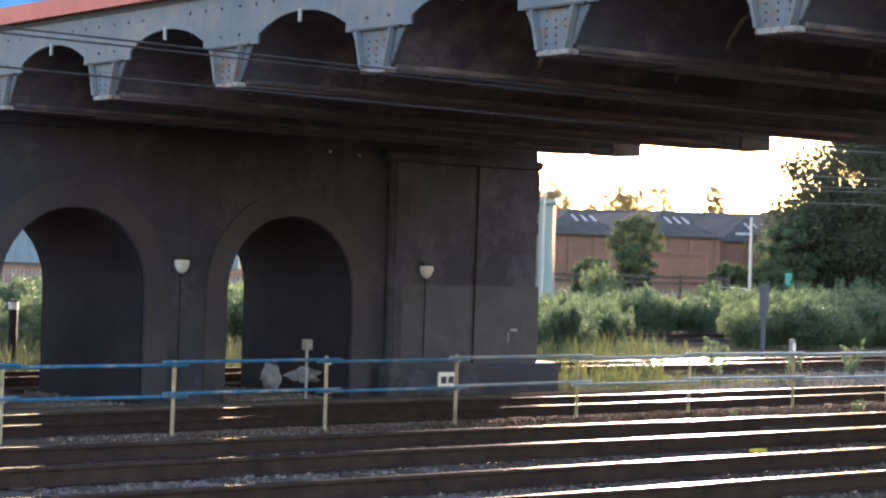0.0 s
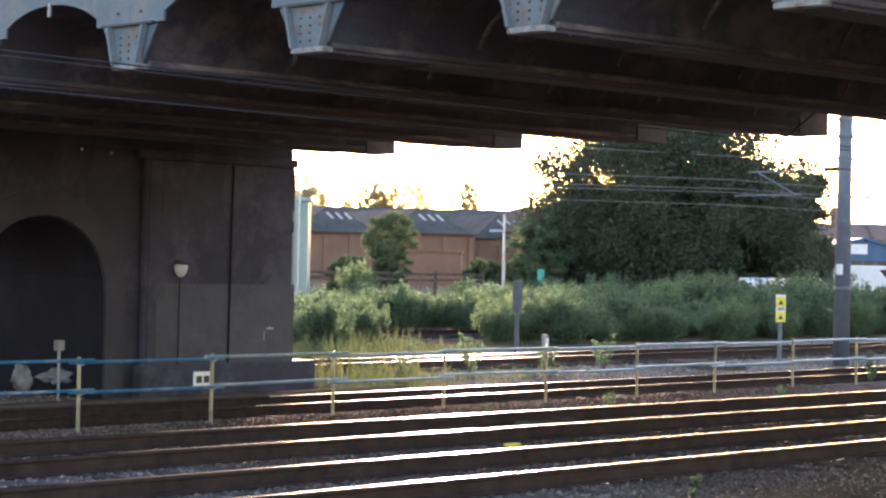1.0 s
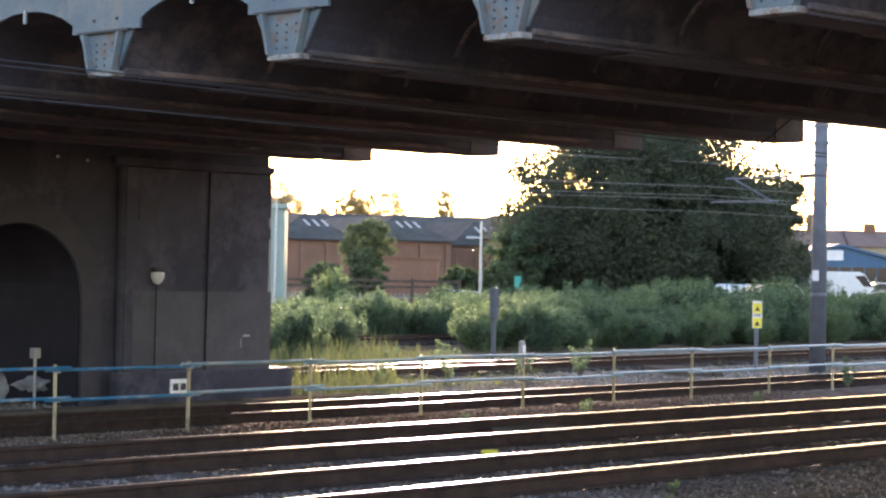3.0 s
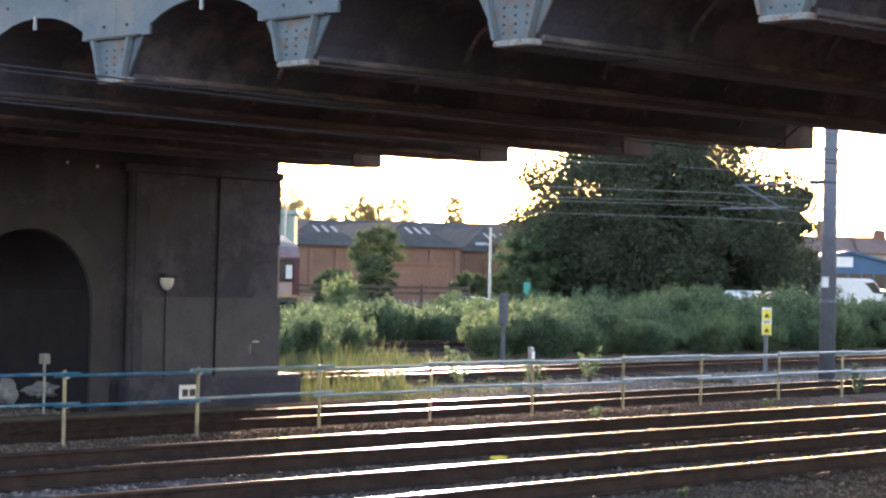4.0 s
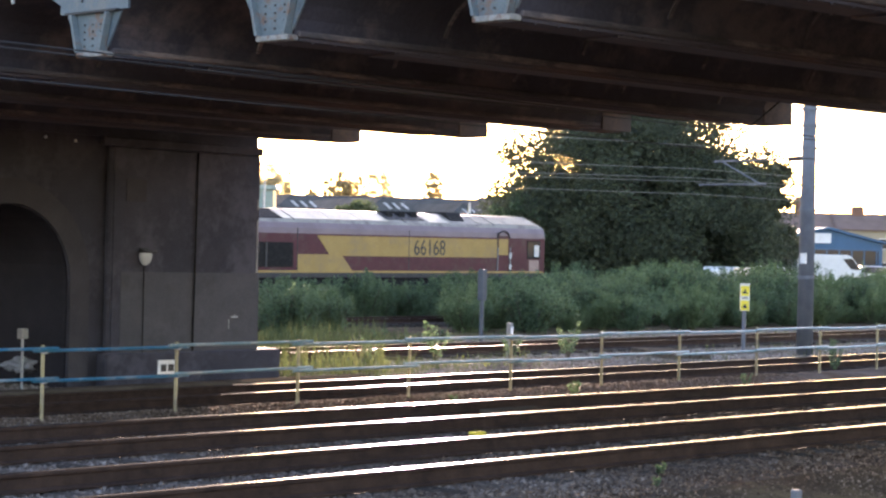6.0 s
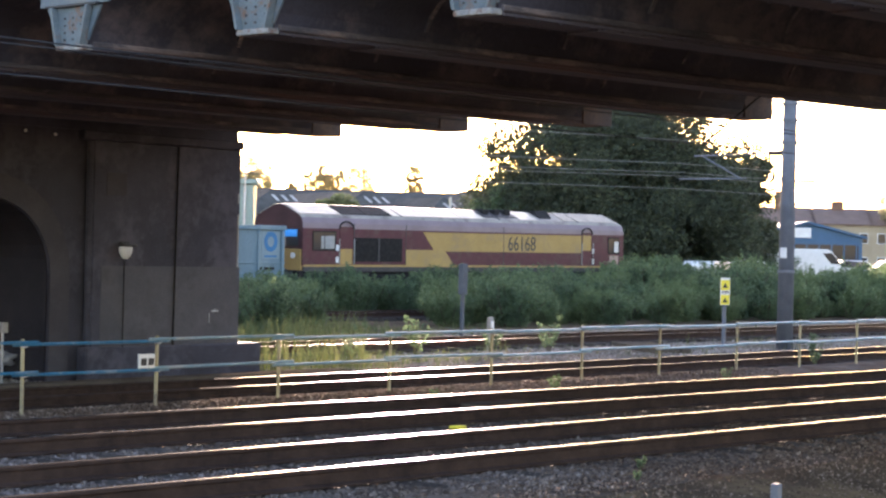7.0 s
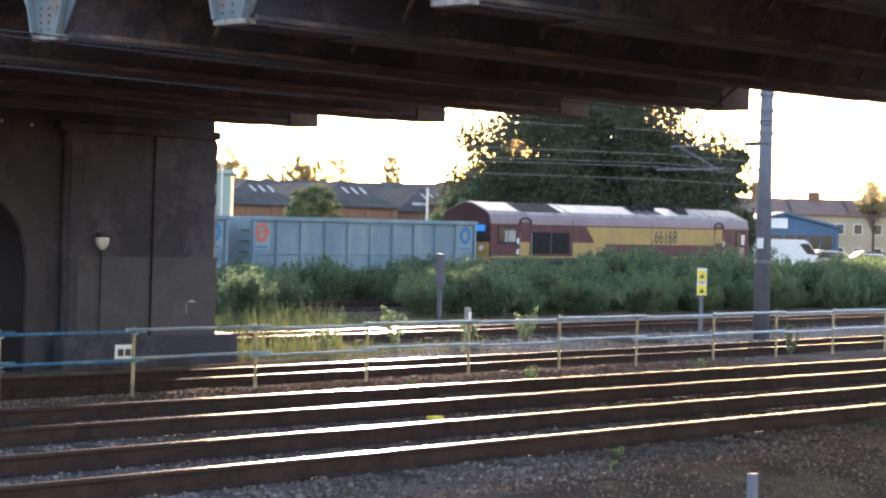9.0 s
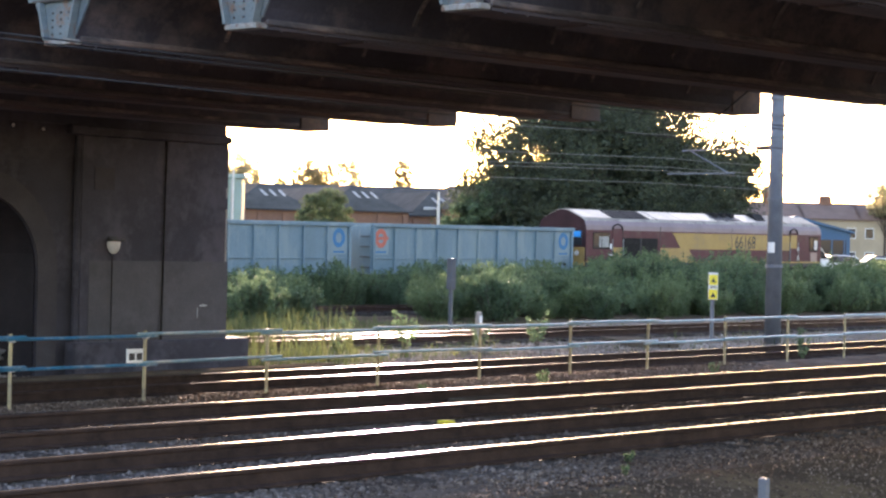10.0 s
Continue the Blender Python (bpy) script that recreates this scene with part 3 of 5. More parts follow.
def build_handrail():
    fence = thing("handrail_fence", "yellow-posted trackside handrail with two blue tube rails", "fence", kind="structure")
    for x in POSTS:
        tall = 0.99 + random.uniform(-0.02, 0.03)
        x += random.uniform(-0.02, 0.02)
        part("post", T((x, 21.4, -0.2), (x + random.uniform(-0.02, 0.02), 21.4, tall), 0.026, seg=8), M_POST, fence)
        for z in (0.93, 0.53):
            part("clamp", B(x - 0.035, x + 0.035, 21.33, 21.43, z - 0.035, z + 0.035, bevel=0.008), M_GALV, fence)
    # tubes from x = 18 on take the blue paled for glint
    for z in (0.93, 0.53):
        for i, x in enumerate(POSTS[:-1]):
            o = 0.03 * (i % 2)
            part("tube_rail", T((x - 0.2, 21.34 - o, z + o + random.uniform(-0.01, 0.01)), (POSTS[i + 1] + 0.2, 21.34 - o, z + o + random.uniform(-0.01, 0.01)), 0.022, seg=8), M_BLUETUBE if x < 18 else M_GLINTTUBE, fence)


build_ground()
build_pier()
for lx in (18.2, 23.4):
    build_pier_lamp(lx, "lamps along the pier")
build_bridge()
build_handrail()
tagged(lone("trough_kerb", B(-10, 26.9, 24.75, 25.2, -0.3, 0.08, bevel=0.02), M_KERB, "long brown concrete kerb before the pier", "kerb"), kind="structure")
build_track("near_track", "near railway track with rusty rails and polished heads", lambda x: 11.52 - 0.04 * (x - 15), 0.6, -30, 120, 1.5, 60)
build_track("second_track", "second railway track with polished rail heads", lambda x: 14.74 - 0.045 * (x - 15), 0.6, -30, 120, 1.5, 70)
build_track("third_track", "lower railway track behind the handrail", lambda x: 23.3, 0.1, -30, 160, 1.45, 80)
build_track("fourth_track", "far railway track beyond the pier", lambda x: 31.6, 0.1, -30, 160, 1.45, 90, head=M_RAILDULL)
TRAIN_Y, GRADE, SLANT = 52.3, 0.006, -0.03


def line_y(x):
    return TRAIN_Y + SLANT * (x - 60)


build_track("siding", "overgrown siding glimpsed between the bushes", lambda x: 45.0, 0.12, -10, 160, 1.45, 100, head=M_RAILDULL)
build_track("running_line", "railway track that carries the freight train", line_y, 0.18, -30, 200, 1.45, 160, GRADE, M_RAILDULL)


def train_z(x):
    return 0.18 + GRADE * (x - 56)


# ------------------------------------------------------------ the train
TRAIN = []


def loco_section():
    """Half outline of the body: side, shoulder and roof, from the sole bar up."""
    return [(1.32, 1.38), (1.32, 2.78), (1.3, 2.98), (1.23, 3.18), (1.12, 3.29), (0.3, 3.66), (0.0, 3.7)]


def build_loco():
    lo = thing("diesel_locomotive", "maroon and gold diesel freight locomotive with a grey roof", "locomotive")
    L = 19.85
    half = loco_section()
    ring = [(-y, z) for y, z in half] + [(y, z) for y, z in half[-2::-1]]      # near side is -y
    # body: stations from the nose backwards; the cab ends lean in
    stations = [(0.0, 0.93), (-0.25, 0.99), (-1.0, 1.0), (-L + 1.0, 1.0), (-L + 0.1, 1.0), (-L, 0.97)]
    bm = bmesh.new()
    rings = []
    for x, k in stations:
        rings.append([bm.verts.new((x, y, z if z <= 2.78 else 2.78 + (z - 2.78) * k)) for y, z in ring])
    for a, c in zip(rings, rings[1:]):
        for i in range(len(ring) - 1):
            f = bm.faces.new((a[i], a[i + 1], c[i + 1], c[i]))
            f.material_index = 0 if i in (0, len(ring) - 2) else (1 if i in (1, 2, len(ring) - 3, len(ring) - 4) else 2)
    # end faces take the maroon darkened for shade
    for f in (bm.faces.new(rings[0]), bm.faces.new(rings[-1][::-1])):
        f.material_index = 3
    for a, c in zip(rings, rings[1:]):
        bm.faces.new((a[0], c[0], c[-1], a[-1]))
    bmesh.ops.recalc_face_normals(bm, faces=bm.faces[:])
    body_ = part("body", bm, [M_MAROON, M_CANT, M_ROOF, M_ENDSHADE], lo)
    for side in (-1, 1):
        s = side * 1.322

        def plate(name, pts, material, label="", deep=0.006, parent=body_):
            return part(name, P(pts, "y", min(s, s + side * deep), max(s, s + side * deep)), material, parent, label)

        plate("gold_panel", [(-13.24, 2.72), (-3.04, 2.72), (-3.04, 1.97), (-11.9, 1.97), (-11.38, 1.42), (-14.22, 1.42), (-14.22, 2.02), (-12.6, 2.02)], M_GOLD, "gold side panel")
        plate("gold_patch", [(-17.9, 2.02), (-17.2, 2.02), (-17.2, 1.42), (-17.9, 1.42)], M_GOLD)
        plate("grille", [(-17.1, 2.45), (-14.45, 2.45), (-14.45, 1.54), (-17.1, 1.54)], M_BLACK, "black radiator grille", 0.012)
        for i in range(9):
            z = 1.56 + 0.1 * i
            plate("slat", [(-17.05, z), (-14.5, z), (-14.5, z + 0.03), (-17.05, z + 0.03)], M_BLACK, "", 0.03)
        plate("grille_post", [(-15.82, 2.45), (-15.74, 2.45), (-15.74, 1.54), (-15.82, 1.54)], M_DARKSTEEL, "", 0.035)
        for x0, x1, pale in ((-19.3, -18.15, False), (-1.1, -0.34, True)):
            plate("window_frame", [(x0 - 0.05, 2.68), (x1 + 0.05, 2.68), (x1 + 0.05, 1.94), (x0 - 0.05, 1.94)], M_BLACK, "", 0.012)
            plate("cab_window", [(x0, 2.63), (x1, 2.63), (x1, 1.99), (x0, 1.99)], M_WINDOW, "dark cab side window", 0.018)
            # front one is near-white, painting the daylight seen through the cab
            plate("pale_pane", [(x0 + 0.4, 2.5), (x1 - 0.05, 2.5), (x1 - 0.05, 2.02), (x0 + 0.4, 2.02)], M_LENS if pale else M_BLIND, "", 0.022)
            plate("sash", [((x0 + x1) / 2 - 0.02, 2.63), ((x0 + x1) / 2 + 0.02, 2.63), ((x0 + x1) / 2 + 0.02, 1.99), ((x0 + x1) / 2 - 0.02, 1.99)], M_BLACK, "", 0.026)
        for x0, x1 in ((-17.9, -17.22), (-3.0, -2.34)):
            door = plate("cab_door", [(x0, 2.86), (x1, 2.86), (x1, 1.42), (x0, 1.42)], M_MAROON, "", 0.014)
            plate("door_panel", [(x0 + 0.03, 2.74), (x1 - 0.03, 2.74), (x1 - 0.03, 2.08), (x0 + 0.03, 2.08)] if x0 > -5 else [(x0 + 0.03, 2.02), (x1 - 0.03, 2.02), (x1 - 0.03, 1.44), (x0 + 0.03, 1.44)], M_GOLD, "gold door panel", 0.018, door)
            for x in (x0 - 0.06, x1 + 0.06):
                part("handrail", T((x, s + side * 0.06, 1.45), (x, s + side * 0.06, 2.4), 0.018, seg=6), M_BLIND, door)
            bm = bmesh.new()
            for i in range(9):
                a0, a1 = math.pi * i / 9, math.pi * (i + 1) / 9
                cx, r = (x0 + x1) / 2, (x1 - x0) / 2 + 0.04
                tube(bm, (cx + r * math.cos(a0), s + side * 0.02, 2.78 + 0.28 * math.sin(a0)), (cx + r * math.cos(a1), s + side * 0.02, 2.78 + 0.28 * math.sin(a1)), 0.03, seg=6)
            part("door_hood", bm, M_BLACK, door)
        for x in (-14.25, -8.3, -3.05, -17.16):
            plate("panel_seam", [(x, 3.0), (x + 0.035, 3.0), (x + 0.035, 1.42), (x, 1.42)], M_DARKSTEEL, "", 0.009)
        plate("data_box", [(-1.0, 1.88), (-0.38, 1.88), (-0.38, 1.42), (-1.0, 1.42)], M_DATA, "pale pink data panel", 0.01)
        for xs_ in (-2.28, -18.1):
            for zs in (1.5, 1.95):
                plate("step_plate", [(xs_, zs + 0.22), (xs_ + 0.13, zs + 0.22), (xs_ + 0.13, zs), (xs_, zs)], M_WHITE, "", 0.02)
        # running number
        curve = bpy.data.curves.new("running_number", "FONT")
        curve.body, curve.size, curve.align_x, curve.align_y, curve.extrude = "66168", 0.86, "CENTER", "CENTER", 0.004
        curve.materials.append(M_DARKSTEEL)
        tx = new("running_number", curve)
        tx.parent = body_
        tx.matrix_basis = pose(-7.1, s + side * 0.011, 2.3, 90, 0, 0 if side < 0 else 180) @ Matrix.Diagonal((0.86, 1, 1, 1))
        part("sole_bar", B(-L + 0.05, -0.1, min(s, s - side * 0.1), max(s, s - side * 0.1), 1.16, 1.36), M_DARKSTEEL, lo)
        part("sole_stripe", B(-L + 0.05, -0.1, min(s, s + side * 0.012), max(s, s + side * 0.012), 1.34, 1.42), M_GOLD, lo, "orange-yellow stripe along the sole bar")
    # roof: panels that lie along each slope, dark fans and exhaust between them
    def slope_panel(name, xa, xb, material, label, proud=0.02, low=1.06, high=0.3):
        for side in (-1, 1):
            k = (3.66 - 3.29) / (1.12 - 0.3)
            za, zb = 3.66 - k * (low - 0.3), 3.66 - k * (high - 0.3)
            part(name, P([(side * low, za + 0.002), (side * high, zb + 0.002), (side * high, zb + proud), (side * low, za + proud)], "x", xa, xb), material, lo, label)

    # these stretches of roof carry the bright sheen as colour
    for xa, xb in ((-19.8, -17.65), (-14.73, -12.32), (-12.27, -10.74), (-10.69, -9.2), (-6.9, -5.7)):
        slope_panel("roof_sheen_panel", xa, xb, M_ROOFSHEEN, "cream roof panel painted as sky sheen")
    slope_panel("roof_end", -3.9, -0.3, M_ROOFEND, "pale cream cab roof")
    for xa, xb in ((-17.6, -16.22), (-16.17, -14.78)):
        slope_panel("fan_cowl", xa, xb, M_BLACK, "black radiator fan grille", 0.03)
    slope_panel("exhaust_bay", -9.1, -6.95, M_DARKSTEEL, "sooty exhaust bay", 0.03, 0.9)
    for xa in (-8.9, -8.2, -7.5):
        part("silencer_lug", B(xa, xa + 0.35, -0.7, -0.2, 3.5, 3.74, bevel=0.03), M_BLACK, lo)
    part("exhaust", P([(-0.95, 3.3), (0.95, 3.3), (0.55, 3.76), (-0.55, 3.76)], "x", -5.4, -4.55), M_BLACK, lo, "black exhaust box")
    for xa in (-14.25, -8.3, -3.05):
        part("roof_rib", P([(-1.13, 3.295), (-0.3, 3.665), (-0.3, 3.69), (-1.13, 3.32)], "x", xa - 0.025, xa + 0.025), M_DARKSTEEL, lo)
    # ends
    for x, d in ((0.0, 1), (-L, -1)):
        def slab(name, y0, y1, z0, z1, material, proud, label=""):
            lo_, hi_ = sorted((x - d * 0.1, x + d * proud))
            return part(name, B(lo_, hi_, y0, y1, z0, z1, bevel=0.01), material, lo, label)
        slab("nose_panel", -1.26, 1.26, 1.2, 2.0, M_GOLD, 0.05, "yellow warning panel")
        slab("windscreen", -1.1, -0.08, 2.1, 2.75, M_WINDOW, 0.03)
        slab("windscreen", 0.08, 1.1, 2.1, 2.75, M_WINDOW, 0.03)
        # blue slab paints the sky's reflection on the upper windscreen
        slab("sky_reflection", -1.05, -0.12, 2.45, 2.72, M_BRIGHTBLUE, 0.036, "blue sky reflection painted on the windscreen")
        slab("buffer_beam", -1.3, 1.3, 0.85, 1.2, M_BLACK, 0.12)
        for y in (-0.87, 0.87):
            part("buffer", tube(T((x, y, 1.05), (x + d * 0.5, y, 1.05), 0.09, seg=12), (x + d * 0.5, y, 1.05), (x + d * 0.58, y, 1.05), 0.23, seg=16), M_DARKSTEEL, lo)
            part("headlamp", T((x + d * 0.04, y, 1.75), (x + d * 0.09, y, 1.75), 0.11, seg=12), M_WHITE, lo)
    # underframe
    part("underframe", B(-L + 0.3, -0.3, -1.15, 1.15, 0.85, 1.36), M_BLACK, lo)
    part("fuel_tank", B(-12.7, -7.2, -1.2, 1.2, 0.35, 1.16, bevel=0.05), M_BLACK, lo)
    for c in (-3.7, -16.1):
        bog = part("bogie", B(c - 2.5, c + 2.5, -1.2, 1.2, 0.55, 1.05, bevel=0.05), M_BLACK, lo)
        for x in (c - 2.0, c, c + 2.0):
            for y in (-0.75, 0.75):
                part("wheel", T((x, y - 0.07, 0.53), (x, y + 0.07, 0.53), 0.53, seg=24), M_DARKSTEEL, bog)
    TRAIN.append((lo, 0.0))


def ring_mesh(c, z, r0, r1, y, deep, n=28):
    bm = bmesh.new()
    vs = []
    for k in range(n):
        a = 2 * math.pi * k / n
        vs.append([bm.verts.new((c + r * math.cos(a), yy, z + r * 1.12 * math.sin(a))) for r in (r0, r1) for yy in (y, y - deep)])
    for k in range(n):
        a, c_ = vs[k], vs[(k + 1) % n]
        bm.faces.new((a[1], c_[1], c_[3], a[3])), bm.faces.new((a[0], a[2], c_[2], c_[0]))
        bm.faces.new((a[2], a[3], c_[3], c_[2])), bm.faces.new((a[0], c_[0], c_[1], a[1]))
    bmesh.ops.recalc_face_normals(bm, faces=bm.faces[:])
    return bm


def build_wagon(lag):
    L = 12.75
    w = thing("box_wagon", "blue-grey open box wagon with ribbed steel sides", "railway wagon", "wagons behind the locomotive")
    y = 1.3
    bm = bmesh.new()
    for y0, y1 in ((-y, -y + 0.06), (y - 0.06, y)):
        box(bm, -L, 0, y0, y1, 0.86, 2.74)
    part("side_wall", bm, M_WAGON, w)
    part("floor_plate", B(-L + 0.05, -0.05, -y + 0.06, y - 0.06, 0.9, 1.05), M_DARKSTEEL, w)
    for x0, x1 in ((-L, -L + 0.06), (-0.06, 0)):
        part("end_wall", B(x0, x1, -y + 0.06, y - 0.06, 0.86, 2.74), M_WAGON, w)
    for s in (-1, 1):
        part("top_rail", B(-L - 0.03, 0.03, min(s * y, s * (y + 0.09)), max(s * y, s * (y + 0.09)), 2.68, 2.84, bevel=0.015), M_WAGON, w, "pale top rail")
        part("waist_rail", B(-L, 0, min(s * y, s * (y + 0.05)), max(s * y, s * (y + 0.05)), 1.44, 1.5, bevel=0.01), M_WAGON, w)
        part("bottom_rail", B(-L, 0, min(s * y, s * (y + 0.07)), max(s * y, s * (y + 0.07)), 0.82, 0.94, bevel=0.01), M_WAGON, w)
        for i in range(11):
            x = -0.06 - (L - 0.12) * i / 10
            if i in (0, 10):
                x0, x1 = (x - 0.14, x) if i == 0 else (x, x + 0.14)
            else:
                x0, x1 = x - 0.05, x + 0.05
            part("rib", B(x0, x1, min(s * y, s * (y + 0.085)), max(s * y, s * (y + 0.085)), 0.95, 2.675, bevel=0.01), M_WAGON, w)
    for c, m in ((-0.7, M_RINGBLUE), (-L + 0.55, M_RINGORANGE)):
        part("emblem_board", B(c - 0.45, c + 0.45, -y - 0.012, -y, 1.62, 2.62), M_BOARD, w, "paler painted emblem patch")
        part("emblem_ring", ring_mesh(c, 2.25, 0.17, 0.33, -y - 0.014, 0.01), m, w, "round emblem")
        if m is M_RINGORANGE:
            part("emblem_bar", B(c - 0.42, c + 0.42, -y - 0.03, -y - 0.026, 2.19, 2.31), m, w)
        part("emblem_text", B(c - 0.3, c + 0.3, -y - 0.02, -y - 0.014, 1.68, 1.75), M_RINGBLUE, w)
    for i in range(3):
        part("data_text", B(-1.3 + 0.3 * i, -1.1 + 0.3 * i, -y - 0.02, -y - 0.005, 1.22, 1.32), M_BLACK, w)
    for z in (1.1, 1.5, 1.9, 2.3):
        part("end_step", B(-L - 0.12, -L - 0.02, -y, -y + 0.45, z, z + 0.04), M_DARKSTEEL, w)
    part("underframe", B(-L + 0.3, -0.3, -0.5, 0.5, 0.6, 0.86), M_BLACK, w)
    for c in (-2.4, -L + 2.4):
        bog = part("bogie", B(c - 1.35, c + 1.35, -1.1, 1.1, 0.35, 0.7, bevel=0.05), M_BLACK, w)
        for x in (c - 1.0, c + 1.0):
            for yy in (-0.75, 0.75):
                part("wheel", T((x, yy - 0.07, 0.46), (x, yy + 0.07, 0.46), 0.46, seg=20), M_DARKSTEEL, bog)
    TRAIN.append((w, lag))
    return w


build_loco()
for lag in (20.75, 34.58):
    build_wagon(lag)


# ------------------------------------------------------------ plants
def leaf_cloud(lists, centre, radii, count, size, rng, flat=0.4):
    """Small leaf blades in a lumpy volume, added to lists of points and faces."""
    def unit(v):
        return v / np.maximum(1e-6, np.linalg.norm(v, axis=1, keepdims=True))
    p = np.array(centre) + unit(rng.normal(0, 1, (count, 3))) * rng.random((count, 1)) ** 0.45 * np.array(radii)
    a = unit(rng.normal(0, 1, (count, 3)))
    c = unit(np.cross(a, rng.normal(0, 1, (count, 3))))
    s = size * rng.uniform(0.6, 1.4, (count, 1))
    n = len(lists[0])
    lists[0].extend(np.stack([p - a * s, p + c * s * flat, p + a * s, p - c * s * flat], 1).reshape(-1, 3))
    lists[1].extend(n + np.arange(4 * count).reshape(-1, 4))


def from_lists(name, lists, material, parent=None):
    me = bpy.data.meshes.new(name)
    v, f = np.array(lists[0], float), np.array(lists[1], np.int32)
    me.vertices.add(len(v)); me.loops.add(f.size); me.polygons.add(len(f))
    me.vertices.foreach_set("co", v.ravel())
    me.loops.foreach_set("vertex_index", f.ravel())
    me.polygons.foreach_set("loop_start", np.arange(0, f.size, 4, dtype=np.int32))
    me.update(calc_edges=True)
    me.materials.append(material)
    ob = new(name, me)
    ob.parent = parent
    return ob


def bush_model(seed, material, label, tall=1.0):
    rng = np.random.default_rng(seed)
    t = thing("bush", label, "bush", "bushes along the line")
    bm = bmesh.new()
    lists = ([], [])
    for i in range(20):
        a, lean = rng.uniform(0, 6.28), rng.uniform(0.1, 0.8)
        h = rng.uniform(0.55, 1.0) * tall
        tip = (math.cos(a) * lean, math.sin(a) * lean, h)
        tube(bm, (0.1 * math.cos(a), 0.1 * math.sin(a), -0.1), tip, 0.02, 0.006, seg=5, caps=False)
        for k in range(5):
            q = 0.25 + 0.19 * k
            leaf_cloud(lists, (tip[0] * q + rng.normal(0, 0.08), tip[1] * q + rng.normal(0, 0.08), h * q), (0.29 - 0.04 * k, 0.29 - 0.04 * k, 0.2), 120 - 12 * k, 0.034, rng)
        leaf_cloud(lists, (tip[0] * 1.04, tip[1] * 1.04, h * 1.12), (0.05, 0.05, 0.13), 26, 0.03, rng)
    part("stem", bm, M_BARK, t)
    from_lists("foliage", lists, material, t)
    return t


def tree_model(seed, material, height, crown_r, crown_lo, label, clumps=70, per=90, leaf=0.16, name="tree", group="", clump=(0.13, 0.26), gaps=0.0, spread=None, tall_k=1.0):
    rng = np.random.default_rng(seed)
    t = thing(name, label, "tree", group)
    bm = bmesh.new()
    tube(bm, (0, 0, -0.3), (0, 0, height * 0.55), crown_r * 0.055 + 0.08, crown_r * 0.03 + 0.03, seg=9)
    lists = ([], [])
    mid = (crown_lo + height) / 2
    hz = (height - crown_lo) / 2
    for i in range(clumps):
        v = rng.normal(0, 1, 3)
        v /= np.linalg.norm(v)
        r = rng.random() ** 0.33
        c = np.array([v[0] * crown_r * r * 0.9, v[1] * crown_r * r * 0.9, mid + v[2] * hz * r * 0.88])
        if c[2] < 0.4:
            c[2] = rng.uniform(0.4, max(0.8, mid))
        cr = crown_r * rng.uniform(*clump)
        if gaps and noise.noise(Vector(c) * 0.32 + Vector((seed, 0, 0))) < -0.5 + gaps and c[2] > mid and c[0] < c[1]:
            continue
        inner = 1.5 if r < 0.8 and per > 150 else 1.0
        leaf_cloud(lists, c, (cr * inner ** 0.5, cr * inner ** 0.5, cr * 0.75 * tall_k), per, leaf * inner, rng)
        if i % 4 == 0:
            tube(bm, (0, 0, max(0.4, min(height * 0.5, c[2] * 0.55))), tuple(c), crown_r * 0.018 + 0.015, 0.015, seg=5, caps=False)
    part("trunk", bm, M_BARK, t)
    from_lists("crown", lists, material, t)
    return t


